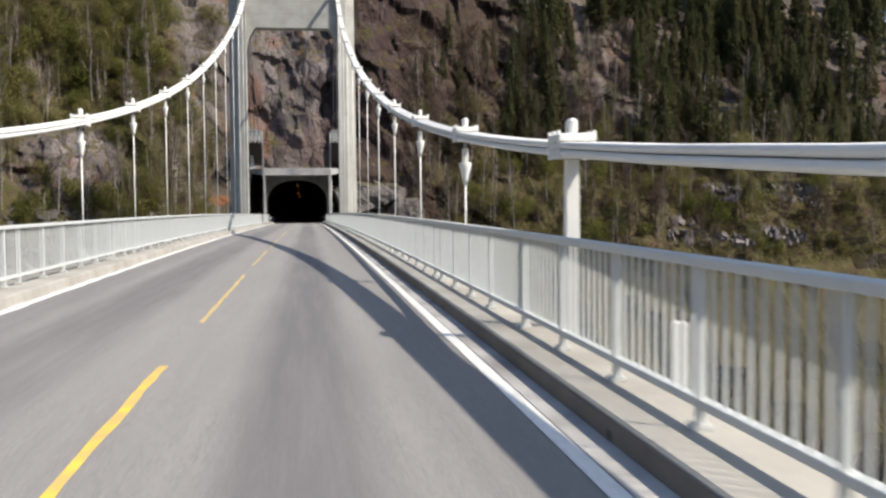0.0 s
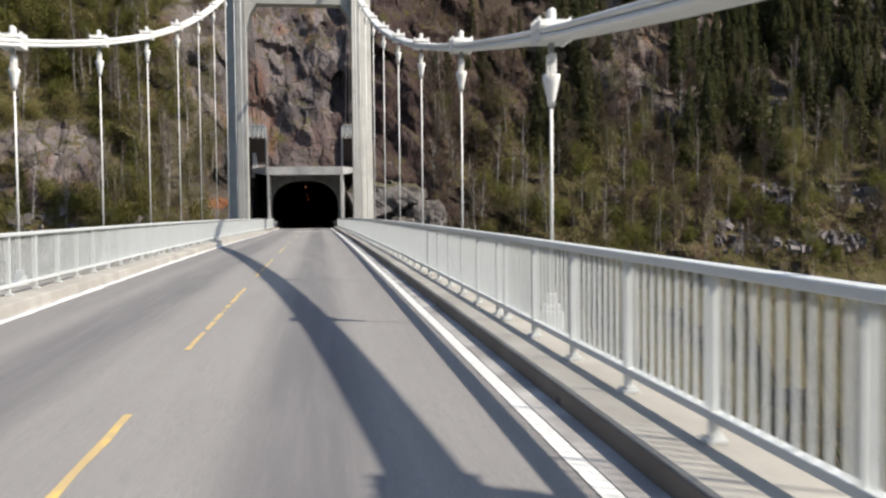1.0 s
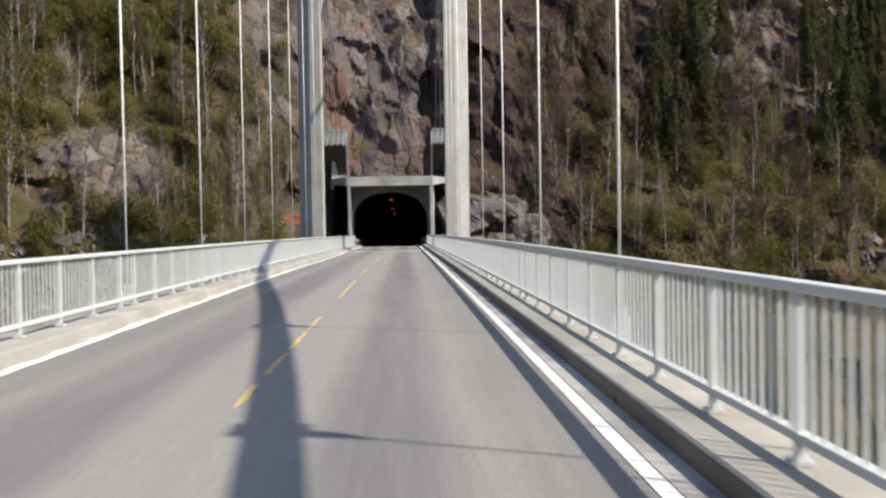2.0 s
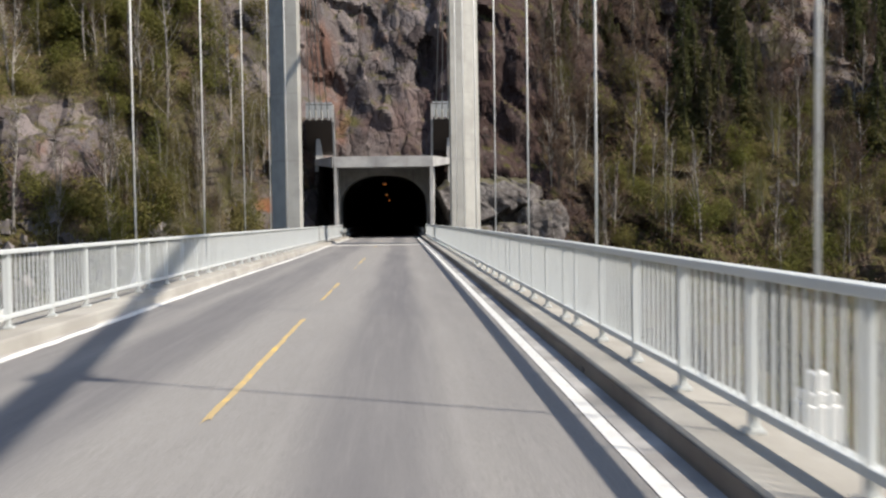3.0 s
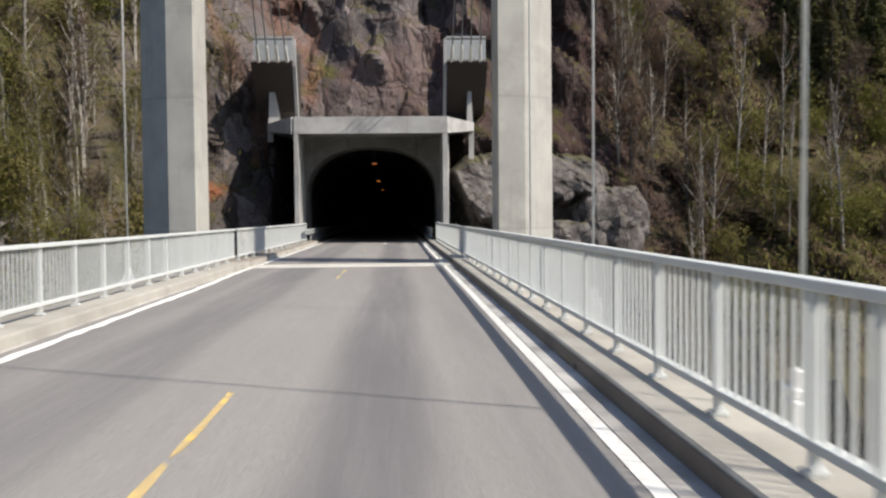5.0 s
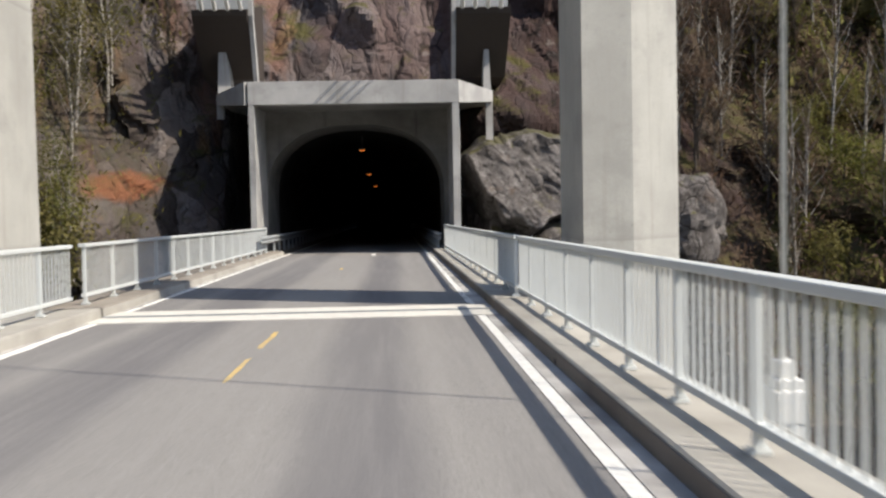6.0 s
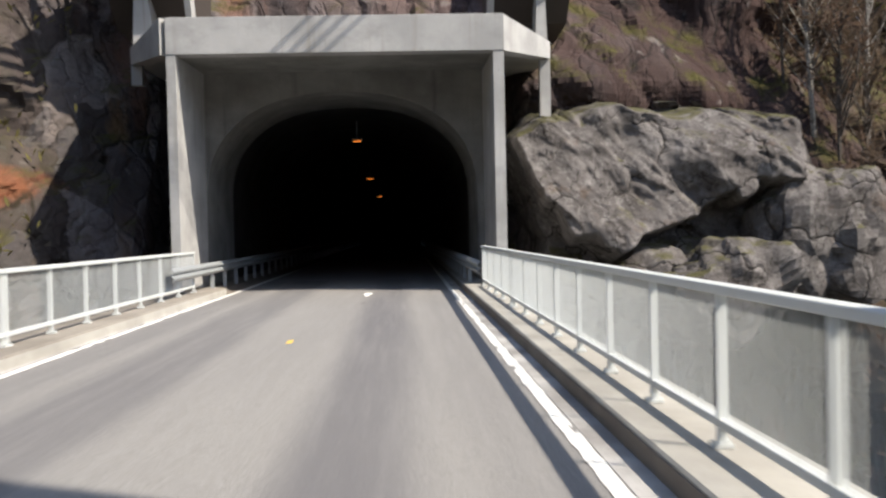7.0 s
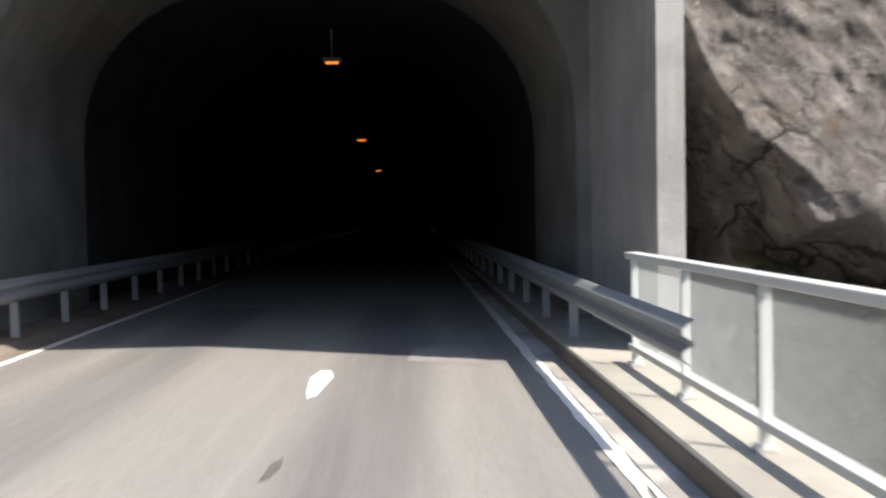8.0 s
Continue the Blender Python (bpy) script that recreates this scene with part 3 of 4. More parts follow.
unseen_shore(-75, 320, 330)
unseen_shore(70, 420, 190)

# ---------------------------------------------------------------- road deck
long = steps(Y0, JOINT - 0.09, 4)
approach = steps(JOINT + 0.09, VAULT, 3)
tunnel = steps(VAULT, END, 12)


def road_strip(name, x0, x1, z, ys, mat, label, category="road"):
    n = 9
    outline = [(x0 + (x1 - x0) * i / (n - 1), z) for i in range(n)]
    v, f = strip(outline, ys, False)
    return tagged(obj(name, v, f, mat), label, category, kind="structure")


road_strip("road", -4.47, 1.66, 0.0, long, ASPHALT, "worn grey asphalt carriageway with darker wheel tracks")
road_strip("road", -4.47, 1.66, 0.0, approach, ASPHALT, "worn grey asphalt approach between bridge and tunnel")
road_strip("road", -5.4, 2.56, 0.0, tunnel, TUNNEL_ROAD, "dark asphalt road inside the tunnel")


def slab(name, outline, ys, mat, label, category):
    v, f = strip(outline, ys, True)
    return tagged(obj(name, v, f, mat), label, category, kind="structure")


slab("bridge_deck", [(-5.55, -0.02), (-4.47, -0.02), (-4.47, -0.012), (1.66, -0.012), (1.66, -0.02), (2.75, -0.02), (2.75, -0.32), (1.9, -0.45), (1.4, -1.5), (-4.2, -1.5), (-4.7, -0.45), (-5.55, -0.32)],
     long, GIRDER, "concrete bridge deck carried by the hangers", "bridge deck")
slab("abutment", [(-5.55, -0.02), (2.75, -0.02), (2.75, -9.0), (-5.55, -9.0)], steps(JOINT + 0.09, MOUTH + 6, 4), GIRDER, "concrete abutment between the pylon and tunnel", "abutment")
for side, (xk, xo, xg, foot) in enumerate(((X_KERB[0], -5.55, -4.47, 0.010), (X_KERB[1], 2.75, 1.66, 0.012))):
    s, h = -1 if side == 0 else 1, KERB_H[side]
    kerb = [(xk + s * 0.01, -0.02), (xk + s * 0.02, h - 0.02), (xk + s * 0.04, h - 0.003), (xo, h - 0.03), (xo, -0.02)]
    face = [(xk, foot - 0.02), (xk + s * 0.008, h - 0.035), (xk + s * 0.016, h - 0.03), (xk + s * 0.009, foot - 0.02)]
    for ys in (steps(Y0, JOINT - 0.05, 4), steps(JOINT + 0.05, 166.0 if side else KERB_END, 4)):
        slab("kerb", kerb, ys, KERB if side or ys[0] < JOINT else DUSTY_KERB, "raised concrete edge beam carrying the railing", "kerb")
        # the right face carries its shade in its colour, the left is plain
        slab("kerb_face", face, ys, SHADE_GRIME if side else KERB, "brown lower face of the kerb, grime and shade in its colour" if side else "pale lower face of the kerb", "kerb")
        gut = [(xg, -0.015), (xg, 0.004), (xk, foot), (xk, -0.015)]
        slab("gutter", gut, ys, GUTTER, "gritty concrete gutter strip beside the white line", "gutter")

# rounded end of the kerb before the tunnel, and the low gritty verge behind it
bow = [(-5.55 + 1.04 * math.cos(a), KERB_END + 0.75 * math.sin(a)) for a in (math.pi / 2 * i / 10 for i in range(11))]
verts = [(x + (0.0 if up else 0.03), y, deck(y) + (KERB_H[0] - 0.01 if up else -0.02)) for up in (0, 1) for x, y in bow + [(-5.55, KERB_END)]]
nb = len(bow) + 1
faces = [tuple(range(nb, 2 * nb))] + [(i, (i + 1) % nb, nb + (i + 1) % nb, nb + i) for i in range(nb)]
tagged(obj("kerb_end", verts, faces, DUSTY_KERB), "rounded dusty end of the concrete kerb", "kerb", kind="structure")
slab("verge", [(-6.2, -0.3), (-6.2, 0.13), (-5.1, 0.10), (-4.78, 0.085), (-4.62, 0.012), (-4.45, 0.003), (-4.45, -0.3)], steps(KERB_END + 0.3, 166.0, 2), SHADE_GRIME,
     "dark gritty verge along the tunnel wall", "verge")

# ---------------------------------------------------------------- road marks
for x, label in zip(X_LINE, ("continuous white edge line on the asphalt", "continuous white edge line beside the gutter")):
    for a, b in ((Y0, JOINT - 0.98), (JOINT + 0.98, VAULT + 26)):
        if x < 0:
            rag = random.Random(5)
            v, f = strip([(x - 0.075, 0.006), (x - 0.02, 0.006), (x + 0.04, 0.006), (x + 0.085, 0.006)], steps(a, b, 0.5), False)
            v = [(q[0] + (rag.uniform(-0.03, 0.02) if i % 4 in (0, 3) else 0.0) + 0.14 * smooth(68, 84, q[1]) * (1 - smooth(96, 106, q[1])), q[1], q[2]) for i, q in enumerate(v)]
        else:
            v, f = strip([(x - 0.060, 0.006), (x + 0.060, 0.006)], steps(a, b, 3), False)
        if a > JOINT:
            rag = random.Random(int(x * 100))
            v, f = strip([(x - 0.062, 0.006), (x - 0.02, 0.006), (x + 0.02, 0.006), (x + 0.062, 0.006)], steps(a, b, 0.3), False)
            v = [(q[0] + rag.uniform(-0.012, 0.012), q[1] + rag.uniform(-0.08, 0.08), q[2]) for q in v]
            f = [q for q in f if v[q[0]][1] > 131 or rag.random() > 0.07]
        tagged(obj("edge_line", v, f, WHITE), label, "road marking", kind="structure")
WORN = {1: ((0.0, 0.18), (0.21, 0.32), (0.34, 0.44), (0.47, 0.50), (0.53, 0.60), (0.63, 0.80), (0.82, 1.0)), 2: ((0.0, 0.14), (0.2, 0.42), (0.47, 0.70), (0.74, 1.0)), 3: ((0.12, 1.0),), 4: ((0.0, 0.34), (0.37, 0.58)),
        5: ((0.02, 0.10), (0.20, 0.24), (0.40, 0.70), (0.73, 1.0)), 7: ((0.05, 0.30), (0.45, 0.75))}
for k in range(-3, 8):
    if k == 6:
        continue
    a = 13.37 + 12.55 * k
    b = min(a + 9.0, 107.3)
    verts, faces = [], []
    for u, w in WORN.get(k, ((0.0, 1.0),)):
        mid, half = (-1.335 if k == 5 else -1.385), (0.045 if k < 0 else 0.034)
        v, f = strip([(mid - half, 0.005), (mid, 0.005), (mid + half, 0.005)], steps(a + (b - a) * u, a + (b - a) * w, 0.4), False)
        rag = random.Random(k * 31 + int(u * 100))
        v = [(x + rag.uniform(-0.012, 0.012), y + (rag.uniform(-0.15, 0.15) if k > 1 else 0.0), z) for x, y, z in v]
        faces += [tuple(len(verts) + i for i in q) for q in f]
        verts += v
    tagged(obj("centre_dash", verts, faces, YELLOW if k < 0 else FADED), "worn yellow centre dash on the asphalt", "road marking", "centre dashes", "structure")
v, f = strip([(-1.42, 0.005), (-1.36, 0.006), (-1.33, 0.005)], [122.35, 122.85], False)
tagged(obj("centre_dash", v, f, YELLOW), "last small remnant of a yellow centre dash", "road marking", "centre dashes", "structure")
pts = [(-0.70, 133.35), (-0.65, 132.92), (-0.58, 133.05), (-0.50, 134.1), (-0.55, 134.5), (-0.66, 134.55), (-0.73, 134.1)]
tagged(obj("white_patch", [(x, y, deck(y) + 0.005) for x, y in pts], [tuple(range(len(pts)))], WHITE), "small white paint patch near the tunnel mouth", "road marking", kind="structure")
for label, pts in (("dark oil stain on the pale asphalt", [(-0.67, 130.15), (-0.61, 130.2), (-0.57, 130.5), (-0.59, 130.75), (-0.65, 130.6)]),
                   ("lighter repair patch at the tunnel mouth", [(0.22, 135.1), (1.0, 134.75), (0.97, 136.2), (0.32, 136.1)])):
    tagged(obj("asphalt_patch", [(x, y, deck(y) + 0.004) for x, y in pts], [tuple(range(len(pts)))], OIL if len(pts) == 5 else TUNNEL_ROAD), label, "road", kind="structure")

# expansion joint: two pale bands with a dark gap between them
joint = thing("expansion_joint", "pale concrete bands round a dark steel expansion joint", "expansion joint", kind="structure")
for a, b, mat, nm, z in ((-0.96, -0.13, JOINT_BAND, "pale_band", 0.012), (0.15, 0.95, JOINT_BAND, "pale_band", 0.012), (-0.13, -0.07, GALV, "steel_edge", 0.016),
                         (0.09, 0.15, GALV, "steel_edge", 0.016), (-0.07, 0.09, RUBBER, "rubber_seal", -0.02)):
    v, f = strip([(-4.66, z), (1.86, z), (1.86, -0.25), (-4.66, -0.25)], [JOINT + a, JOINT + b], True)
    obj(nm, v, f, mat, joint)


# ---------------------------------------------------------------- railings
def railing(length, panels, s, d, gaps=10, thick=0.011, deep=0.024):
    """Steel railing section with its start at the origin, running along y; s is the side of the road it stands on."""
    def wide(a, b, *rest):
        return box(*sorted((s * a, s * b)), *rest)
    e = thing("bridge_railing", "pale grey painted steel railing with upright bars", "railing", group="bridge railings")
    out, low, foot = 0.0, 0.115, 0.0
    part("handrail", wide(-0.035, 0.095, 0, length, 0.962, 1.022, 0.007), RAIL, e)
    part("lower_rail", wide(out - 0.012, out + 0.070, 0, length, low, low + 0.056, 0.005), RAIL, e)
    post = bar = plate = None
    for i in range(panels):
        if post is None:
            post = part("post", wide(out - 0.018, out + 0.048, -0.020, 0.020, foot + 0.02, 0.964, 0.005), RAIL, e)
            post.matrix_basis = pose(0, 0.06, 0)
            c = s * (out + 0.01)
            bm = box(c - 0.065, c + 0.065, -0.055, 0.055, foot - 0.01, foot + 0.018)
            box_into(bm, c - 0.058, c - 0.040, -0.009, 0.009, foot + 0.018, foot + 0.036)
            box_into(bm, c + 0.040, c + 0.058, -0.009, 0.009, foot + 0.018, foot + 0.036)
            plate = part("foot_plate", bm, RAIL, post)
        else:
            o = shared("post", post, e, pose(0, i * d + 0.06, 0))
            shared("foot_plate", plate, o, Matrix())
        for k in range(1, gaps if i < panels - 1 else 3 * gaps):
            yb = i * d + 0.06 + d * k / gaps
            if yb > length - 0.02:
                break
            if bar is None:
                bar = part("baluster", wide(out + 0.014, out + 0.014 + deep, -thick, thick, low + 0.045, 0.964), RAIL, e)
                bar.matrix_basis = pose(0, yb, 0)
            else:
                shared("baluster", bar, e, pose(0, yb, 0))
    return e


def rail_pose(x0, x1, ya, yb):
    za, zb = deck(ya) + 0.18, deck(yb) + 0.18
    return pose(x0, ya, za, math.degrees(math.atan2(zb - za, yb - ya)), 0, -math.degrees(math.atan2(x1 - x0, yb - ya)))


# runs of railing: first post, pitch of the posts, number of panels, end
RUNS = ((-20.78, 1.66, 20, 12.75), (12.81, 1.60, 4, 18.44), (18.50, 1.63, 6, 27.14), (27.20, 1.60, 14, 48.89), (48.95, 1.59, 6, 57.74),
        (57.80, 1.65, 5, 65.12), (65.18, 1.62, 6, 73.95), (74.01, 1.62, 5, 81.18), (81.24, 1.606, 17, 108.42))
for x, s in zip(X_RAIL, (-1, 1)):
    for start, pitch, count, end in RUNS:
        first = None
        for i in range(0, count, 5):
            n = min(5, count - i)
            ya = start - 0.06 + pitch * i
            yb = ya + pitch * n - 0.012 if i + n < count else end
            if i + n == count or first is None:
                e = railing(yb - ya, n, s, pitch)
                e.matrix_basis = rail_pose(x, x, ya, yb)
                first = first or e
                if i + n == count:
                    e["label"] = "end section of pale grey steel railing before a gap"
            else:
                copy_thing(first, rail_pose(x, x, ya, yb))
for x, s, ya, yb, panels, d in ((-4.995, -1, 109.10, 121.31, 8, 1.731), (-4.985, -1, 121.32, 133.53, 8, 1.731),
                                (2.30, 1, 108.72, 126.44, 11, 1.725), (2.31, 1, 126.45, 133.47, 5, 1.69)):
    e = railing(yb - ya, panels, s, d, 14, 0.005, 0.015)
    e.matrix_basis = rail_pose(x, x, ya, yb)
    e["label"] = "pale grey steel railing between pylon and tunnel"


# ---------------------------------------------------------------- pylon
def pylon():
    e = thing("bridge_pylon", "tall pale concrete portal pylon with faceted legs", "bridge pylon")
    sec = [(3.36, 108.22), (4.20, 108.34), (5.18, 109.2), (5.18, 110.4), (3.36, 110.4)]
    for s in (1, -1):
        o = [(MID + s * (x - MID), y) for x, y in sec]
        bm = bmesh.new()
        rings = []
        for z, g in ((-41.5, 1.28), (-2.2, 1.03), (24.6, 0.96)):
            cx = MID + s * (3.36 - MID)
            rings.append([bm.verts.new((cx + (x - cx) * g, 109.4 + (y - 109.4) * g, z)) for x, y in o])
        for lo, hi in zip(rings, rings[1:]):
            for i in range(5):
                bm.faces.new((lo[i], lo[(i + 1) % 5], hi[(i + 1) % 5], hi[i]))
        bm.faces.new(rings[0])
        bm.faces.new(rings[-1])
        part("leg", bm, CONCRETE, e)
        part("footing", box(MID + s * 4.5 - 0.2, MID + s * 6.7, 107.0, 112.0, -43.5, -41.0, 0.1), GIRDER, e)
        part("saddle", box(MID + s * 4.45, MID + s * 5.6, 108.6, 110.6, 24.6, 25.0, 0.05), GALV, e)
    a, b = MID - 4.77, MID + 4.77
    part("crossbeam", prism([(a, 17.3), (a + 0.35, 18.6), (a + 1.0, 19.6), (b - 1.0, 19.6), (b - 0.35, 18.6), (b, 17.3), (b, 23.4), (a, 23.4)], 108.75, 110.6), CONCRETE, e)
    a2, b2 = MID - 5.4, MID + 5.4
    part("lower_crossbeam", box(a2, b2, 108.9, 110.5, -4.6, -2.7, 0.05), CONCRETE, e)


pylon()


# ---------------------------------------------------------------- cables and hangers
def cable_x(side, y):
    s = -1 if side == 0 else 1
    return X_HANG[side] + s * (0.22 * smooth(84, 109, y) - 0.17 * (1 - smooth(8, 30, y)))


def hanger_y(k):
    return 11.38 + 7.975 * k - 0.55 * (1 - smooth(0.6, 2.6, k))


def main_cable(side):
    e = thing("main_cable", "white painted main suspension cable of parallel ropes", "bridge cable", group="main cables")
    ys = steps(Y0, 109.4, 3.0)
    for r in range(2):
        for c in range(5):
            ox, oz = (c - 2) * 0.078, (r - 0.5) * 0.084
            pts = [(cable_x(side, y) + ox, y, cable_z(y) + oz) for y in ys]
            pts += [(cable_x(side, 109.4) + ox, 110.4, cable_z(109.4) + oz - 0.2)]
            v, f = tube(pts, 0.039, 8)
            obj("rope", v, f, CABLE, e, smooth=True)
    s = -1 if side == 0 else 1
    for c in range(4):
        top = Vector((cable_x(side, 109.4) + (c - 1.5) * 0.07, 110.4, cable_z(109.4) - 0.2))
        low = Vector((MID + s * (4.85 + c * 0.57), 137.0, 9.15))
        v, f = tube([top, low], 0.04, 6)
        obj("backstay_rope", v, f, GALV, e, smooth=True)
        d = (top - low).normalized()
        v, f = tube([low + d * 0.1, low + d * 1.5, low + d * 1.75], [0.10, 0.095, 0.05], 8)
        obj("anchor_socket", v, f, CABLE, e, "white cable socket")


def clamp_parts(e):
    part("cable_clamp", box(-0.21, 0.21, -0.25, 0.25, 0.072, 0.155, 0.012), CABLE, e)
    part("clamp_fin", box(-0.05, 0.05, -0.09, 0.09, 0.155, 0.33, 0.03), CABLE, e)
    part("lower_plate", box(-0.205, 0.205, -0.28, 0.28, -0.10, -0.080, 0.008), CABLE, e)
    bolt = None
    for sx in (-0.195, 0.195):
        for yy in (-0.2, 0.0, 0.2):
            if bolt is None:
                bolt = part("bolt", box(-0.018, 0.018, -0.018, 0.018, -0.115, 0.19), CABLE, e)
                bolt.matrix_basis = pose(sx, yy, 0)
            else:
                shared("bolt", bolt, e, pose(sx, yy, 0))


def foot_parts(e, top):
    for sy in (-0.13, 0.10):
        part("bracket_plate", prism([(-0.16, -top - 0.82), (0.16, -top - 0.82), (0.10, -top - 0.40), (-0.10, -top - 0.40)], sy, sy + 0.03), CABLE, e)
    part("bracket_base", box(-0.30, 0.30, -0.16, 0.16, -top - 0.86, -top - 0.80), CABLE, e)


def strut_parts(e, top):
    """The short strut that stands for the hanger where the cable hangs low."""
    clamp_parts(e)
    part("strut", prism([(-0.05, -0.12), (-0.075, -0.75), (-0.075, -top - 0.4), (0.075, -top - 0.4), (0.075, -0.45), (0.05, -0.12)], -0.07, 0.07, "x"), CABLE, e)
    foot_parts(e, top)


def hanger_parts(e, top, foot):
    """Hanger with its origin on the cable's middle, running down to the deck's edge bracket at -foot."""
    clamp_parts(e)
    part("hanger_plate", box(-0.03, 0.03, -0.035, 0.035, -0.36, -0.1), GALV, e)
    for sy in (-0.11, 0.07):
        part("fork_arm", box(-0.045, 0.045, sy, sy + 0.04, -0.55, -0.24, 0.012), CABLE, e)
    part("fork_pin", box(-0.035, 0.035, -0.14, 0.14, -0.34, -0.28, 0.01), CABLE, e)
    v, f = tube([(0, 0, -0.50), (0, 0, -0.58), (0, 0, -0.80), (0, 0, -0.90)], [0.115, 0.105, 0.055, 0.045], 10)
    obj("socket_cone", v, f, CABLE, e, smooth=True)
    v, f = tube([(0, 0, -0.85), (0, 0, -top)], 0.020, 8)
    obj("rod", v, f, CABLE, e, smooth=True)
    part("lower_nut", box(-0.07, 0.07, -0.08, 0.08, -top - 0.08, -top + 0.05, 0.01), CABLE, e)
    part("collar", box(-0.10, 0.10, -0.12, 0.12, -top - 0.16, -top - 0.08, 0.01), CABLE, e)
    part("lower_socket", box(-0.12, 0.12, -0.14, 0.14, -top - 0.42, -top - 0.16, 0.015), CABLE, e)
    foot_parts(e, top)


for side in range(2):
    main_cable(side)
    for k in range(-5, 12):
        y = hanger_y(k)
        z = cable_z(y)
        e = thing("hanger", "slender white steel hanger clamped to the main cable", "bridge hanger", pose(cable_x(side, y), y, z), "hangers")
        if k <= 0:
            strut_parts(e, z - deck(y) - 0.38)
            e["label"] = "short stiff white strut under the main cable"
        else:
            hanger_parts(e, z - deck(y) - 0.38, 0)


# ---------------------------------------------------------------- tunnel portal
def arch(half, spring, crown, n=22, low=-1.75, cx=-1.42):
    """Outline of the tunnel's opening from the left foot over the crown to the right foot."""
    pts = [(cx - half, low)]
    for i in range(n + 1):
        w = math.pi * (1 - i / n)
        c, q = math.cos(w), math.sin(w)
        pts.append((cx + half * math.copysign(abs(c) ** 0.86, c), spring + (crown - spring) * q ** 0.86))
    pts.append((cx + half, low))
    return pts


portal = thing("tunnel_portal", "grey concrete tunnel portal frame with an arched opening", "tunnel portal", kind="structure")
part("column", box(-5.67, -5.43, FRONT, FRONT + 0.5, -1.9, 4.79), PORTAL, portal)
part("column", box(2.76, 3.04, FRONT, FRONT + 0.5, -1.9, 4.79), PORTAL, portal)
part("beam", box(-5.68, 3.05, FRONT - 0.02, FRONT + 0.55, 4.79, 5.74, 0.01), PORTAL, portal)
part("side_wall", prism([(-5.68, FRONT + 0.5), (-5.43, FRONT + 0.5), (-5.40, MOUTH), (-5.9, MOUTH)], -1.9, 4.79, "z"), PORTAL, portal)
part("side_wall", prism([(2.76, FRONT + 0.5), (3.02, FRONT + 0.5), (3.3, MOUTH), (2.74, MOUTH)], -1.9, 4.79, "z"), PORTAL, portal)
# runs on unseen behind the beam, added to keep sun out of the cleft
part("roof_slab", box(-5.66, 3.03, FRONT + 0.5, 145.6, 4.795, 5.6), DARK_PORTAL, portal)
# headwall with the arched opening, and the short concrete vault behind it
A = arch(3.97, 1.15, 4.22)
verts, faces = [], []
for yy in (MOUTH, VAULT):
    verts += [(x, yy, z) for x, z in A]
na = len(A)
faces += [(i, i + 1, na + i + 1, na + i) for i in range(na - 1)]
base = len(verts)
for i, (x, z) in enumerate(A):
    t = i / (na - 1)
    if t < 0.25:
        o = (-5.95, -1.75 + (5.1 + 1.75) * t / 0.25)
    elif t > 0.75:
        o = (3.30, -1.75 + (5.1 + 1.75) * (1 - t) / 0.25)
    else:
        o = (-5.95 + 9.25 * (t - 0.25) / 0.5, 5.1)
    verts.append((o[0], MOUTH, o[1]))
faces += [(i, base + i, base + i + 1, i + 1) for i in range(na - 1)]
obj("vault", verts, faces, DARK_PORTAL, portal, smooth=False)
# side wings over the rock with their posts and fins
for s in (1, -1):
    xa, xb = MID + s * 4.42, MID + s * 6.28
    bm = bmesh.new()
    w = 0.35
    pts = [(xa, FRONT, 4.79, 5.74), (xb, 138.4, 5.2, 5.70), (xb - s * w, 138.75, 5.2, 5.70), (xa - s * w, FRONT + 0.5, 4.79, 5.74)]
    lo = [bm.verts.new((p[0], p[1], p[2])) for p in pts]
    hi = [bm.verts.new((p[0], p[1], p[3])) for p in pts]
    for i in range(4):
        bm.faces.new((lo[i], lo[(i + 1) % 4], hi[(i + 1) % 4], hi[i]))
    bm.faces.new(lo)
    bm.faces.new(hi)
    part("wing_beam", bm, PORTAL, portal)
    # drawn far back out of view to block sun over the cleft
    part("wing_roof", prism([(xa, FRONT + 0.5), (xb - s * 0.1, 138.6), (xb - s * 0.1, 148.5), (xa, 148.5)], 5.25, 5.45, "z"), PORTAL, portal)
    part("wing_post", box(min(xb, xb - s * 0.32), max(xb, xb - s * 0.32), 138.45, 138.75, 3.2 if s > 0 else 4.6, 5.2), PORTAL, portal)
    # anchorage block of the backstays
    blk = thing("cable_anchorage", "dark brown anchorage block holding the backstay ropes", "cable anchorage", group="cable anchorages")
    x0, x1 = sorted((MID + s * 4.6, MID + s * 7.0))
    part("block", prism([(136.9, 8.95), (136.8, 9.2), (142.5, 10.4), (142.5, 6.3), (139.7, 6.5)], x0, x1, "x"), DARK_BROWN, blk)
    part("side_slab", prism([(138.6, 5.7), (137.2, 9.0), (137.1, 10.6), (137.5, 10.6), (137.7, 9.1), (139.3, 5.7)], *sorted((MID + s * 4.40, MID + s * 4.58)), "x"), PORTAL, blk)
    part("crossbar", box(x0, x1, 137.35, 137.45, 10.58, 10.66), DARK_BROWN, blk)
    part("back_plate", box(x0, x1, 138.1, 138.2, 9.3, 10.9), GALV, blk, "dull grey steel plate behind the sockets")
    part("fin", prism([(MID + s * 6.22, 5.45), (MID + s * (5.85 if s > 0 else 5.5), 5.45), (MID + s * 5.93, 8.6), (MID + s * 6.1, 8.6)], 138.45, 139.3), PORTAL, blk, "pale concrete bracket fin")

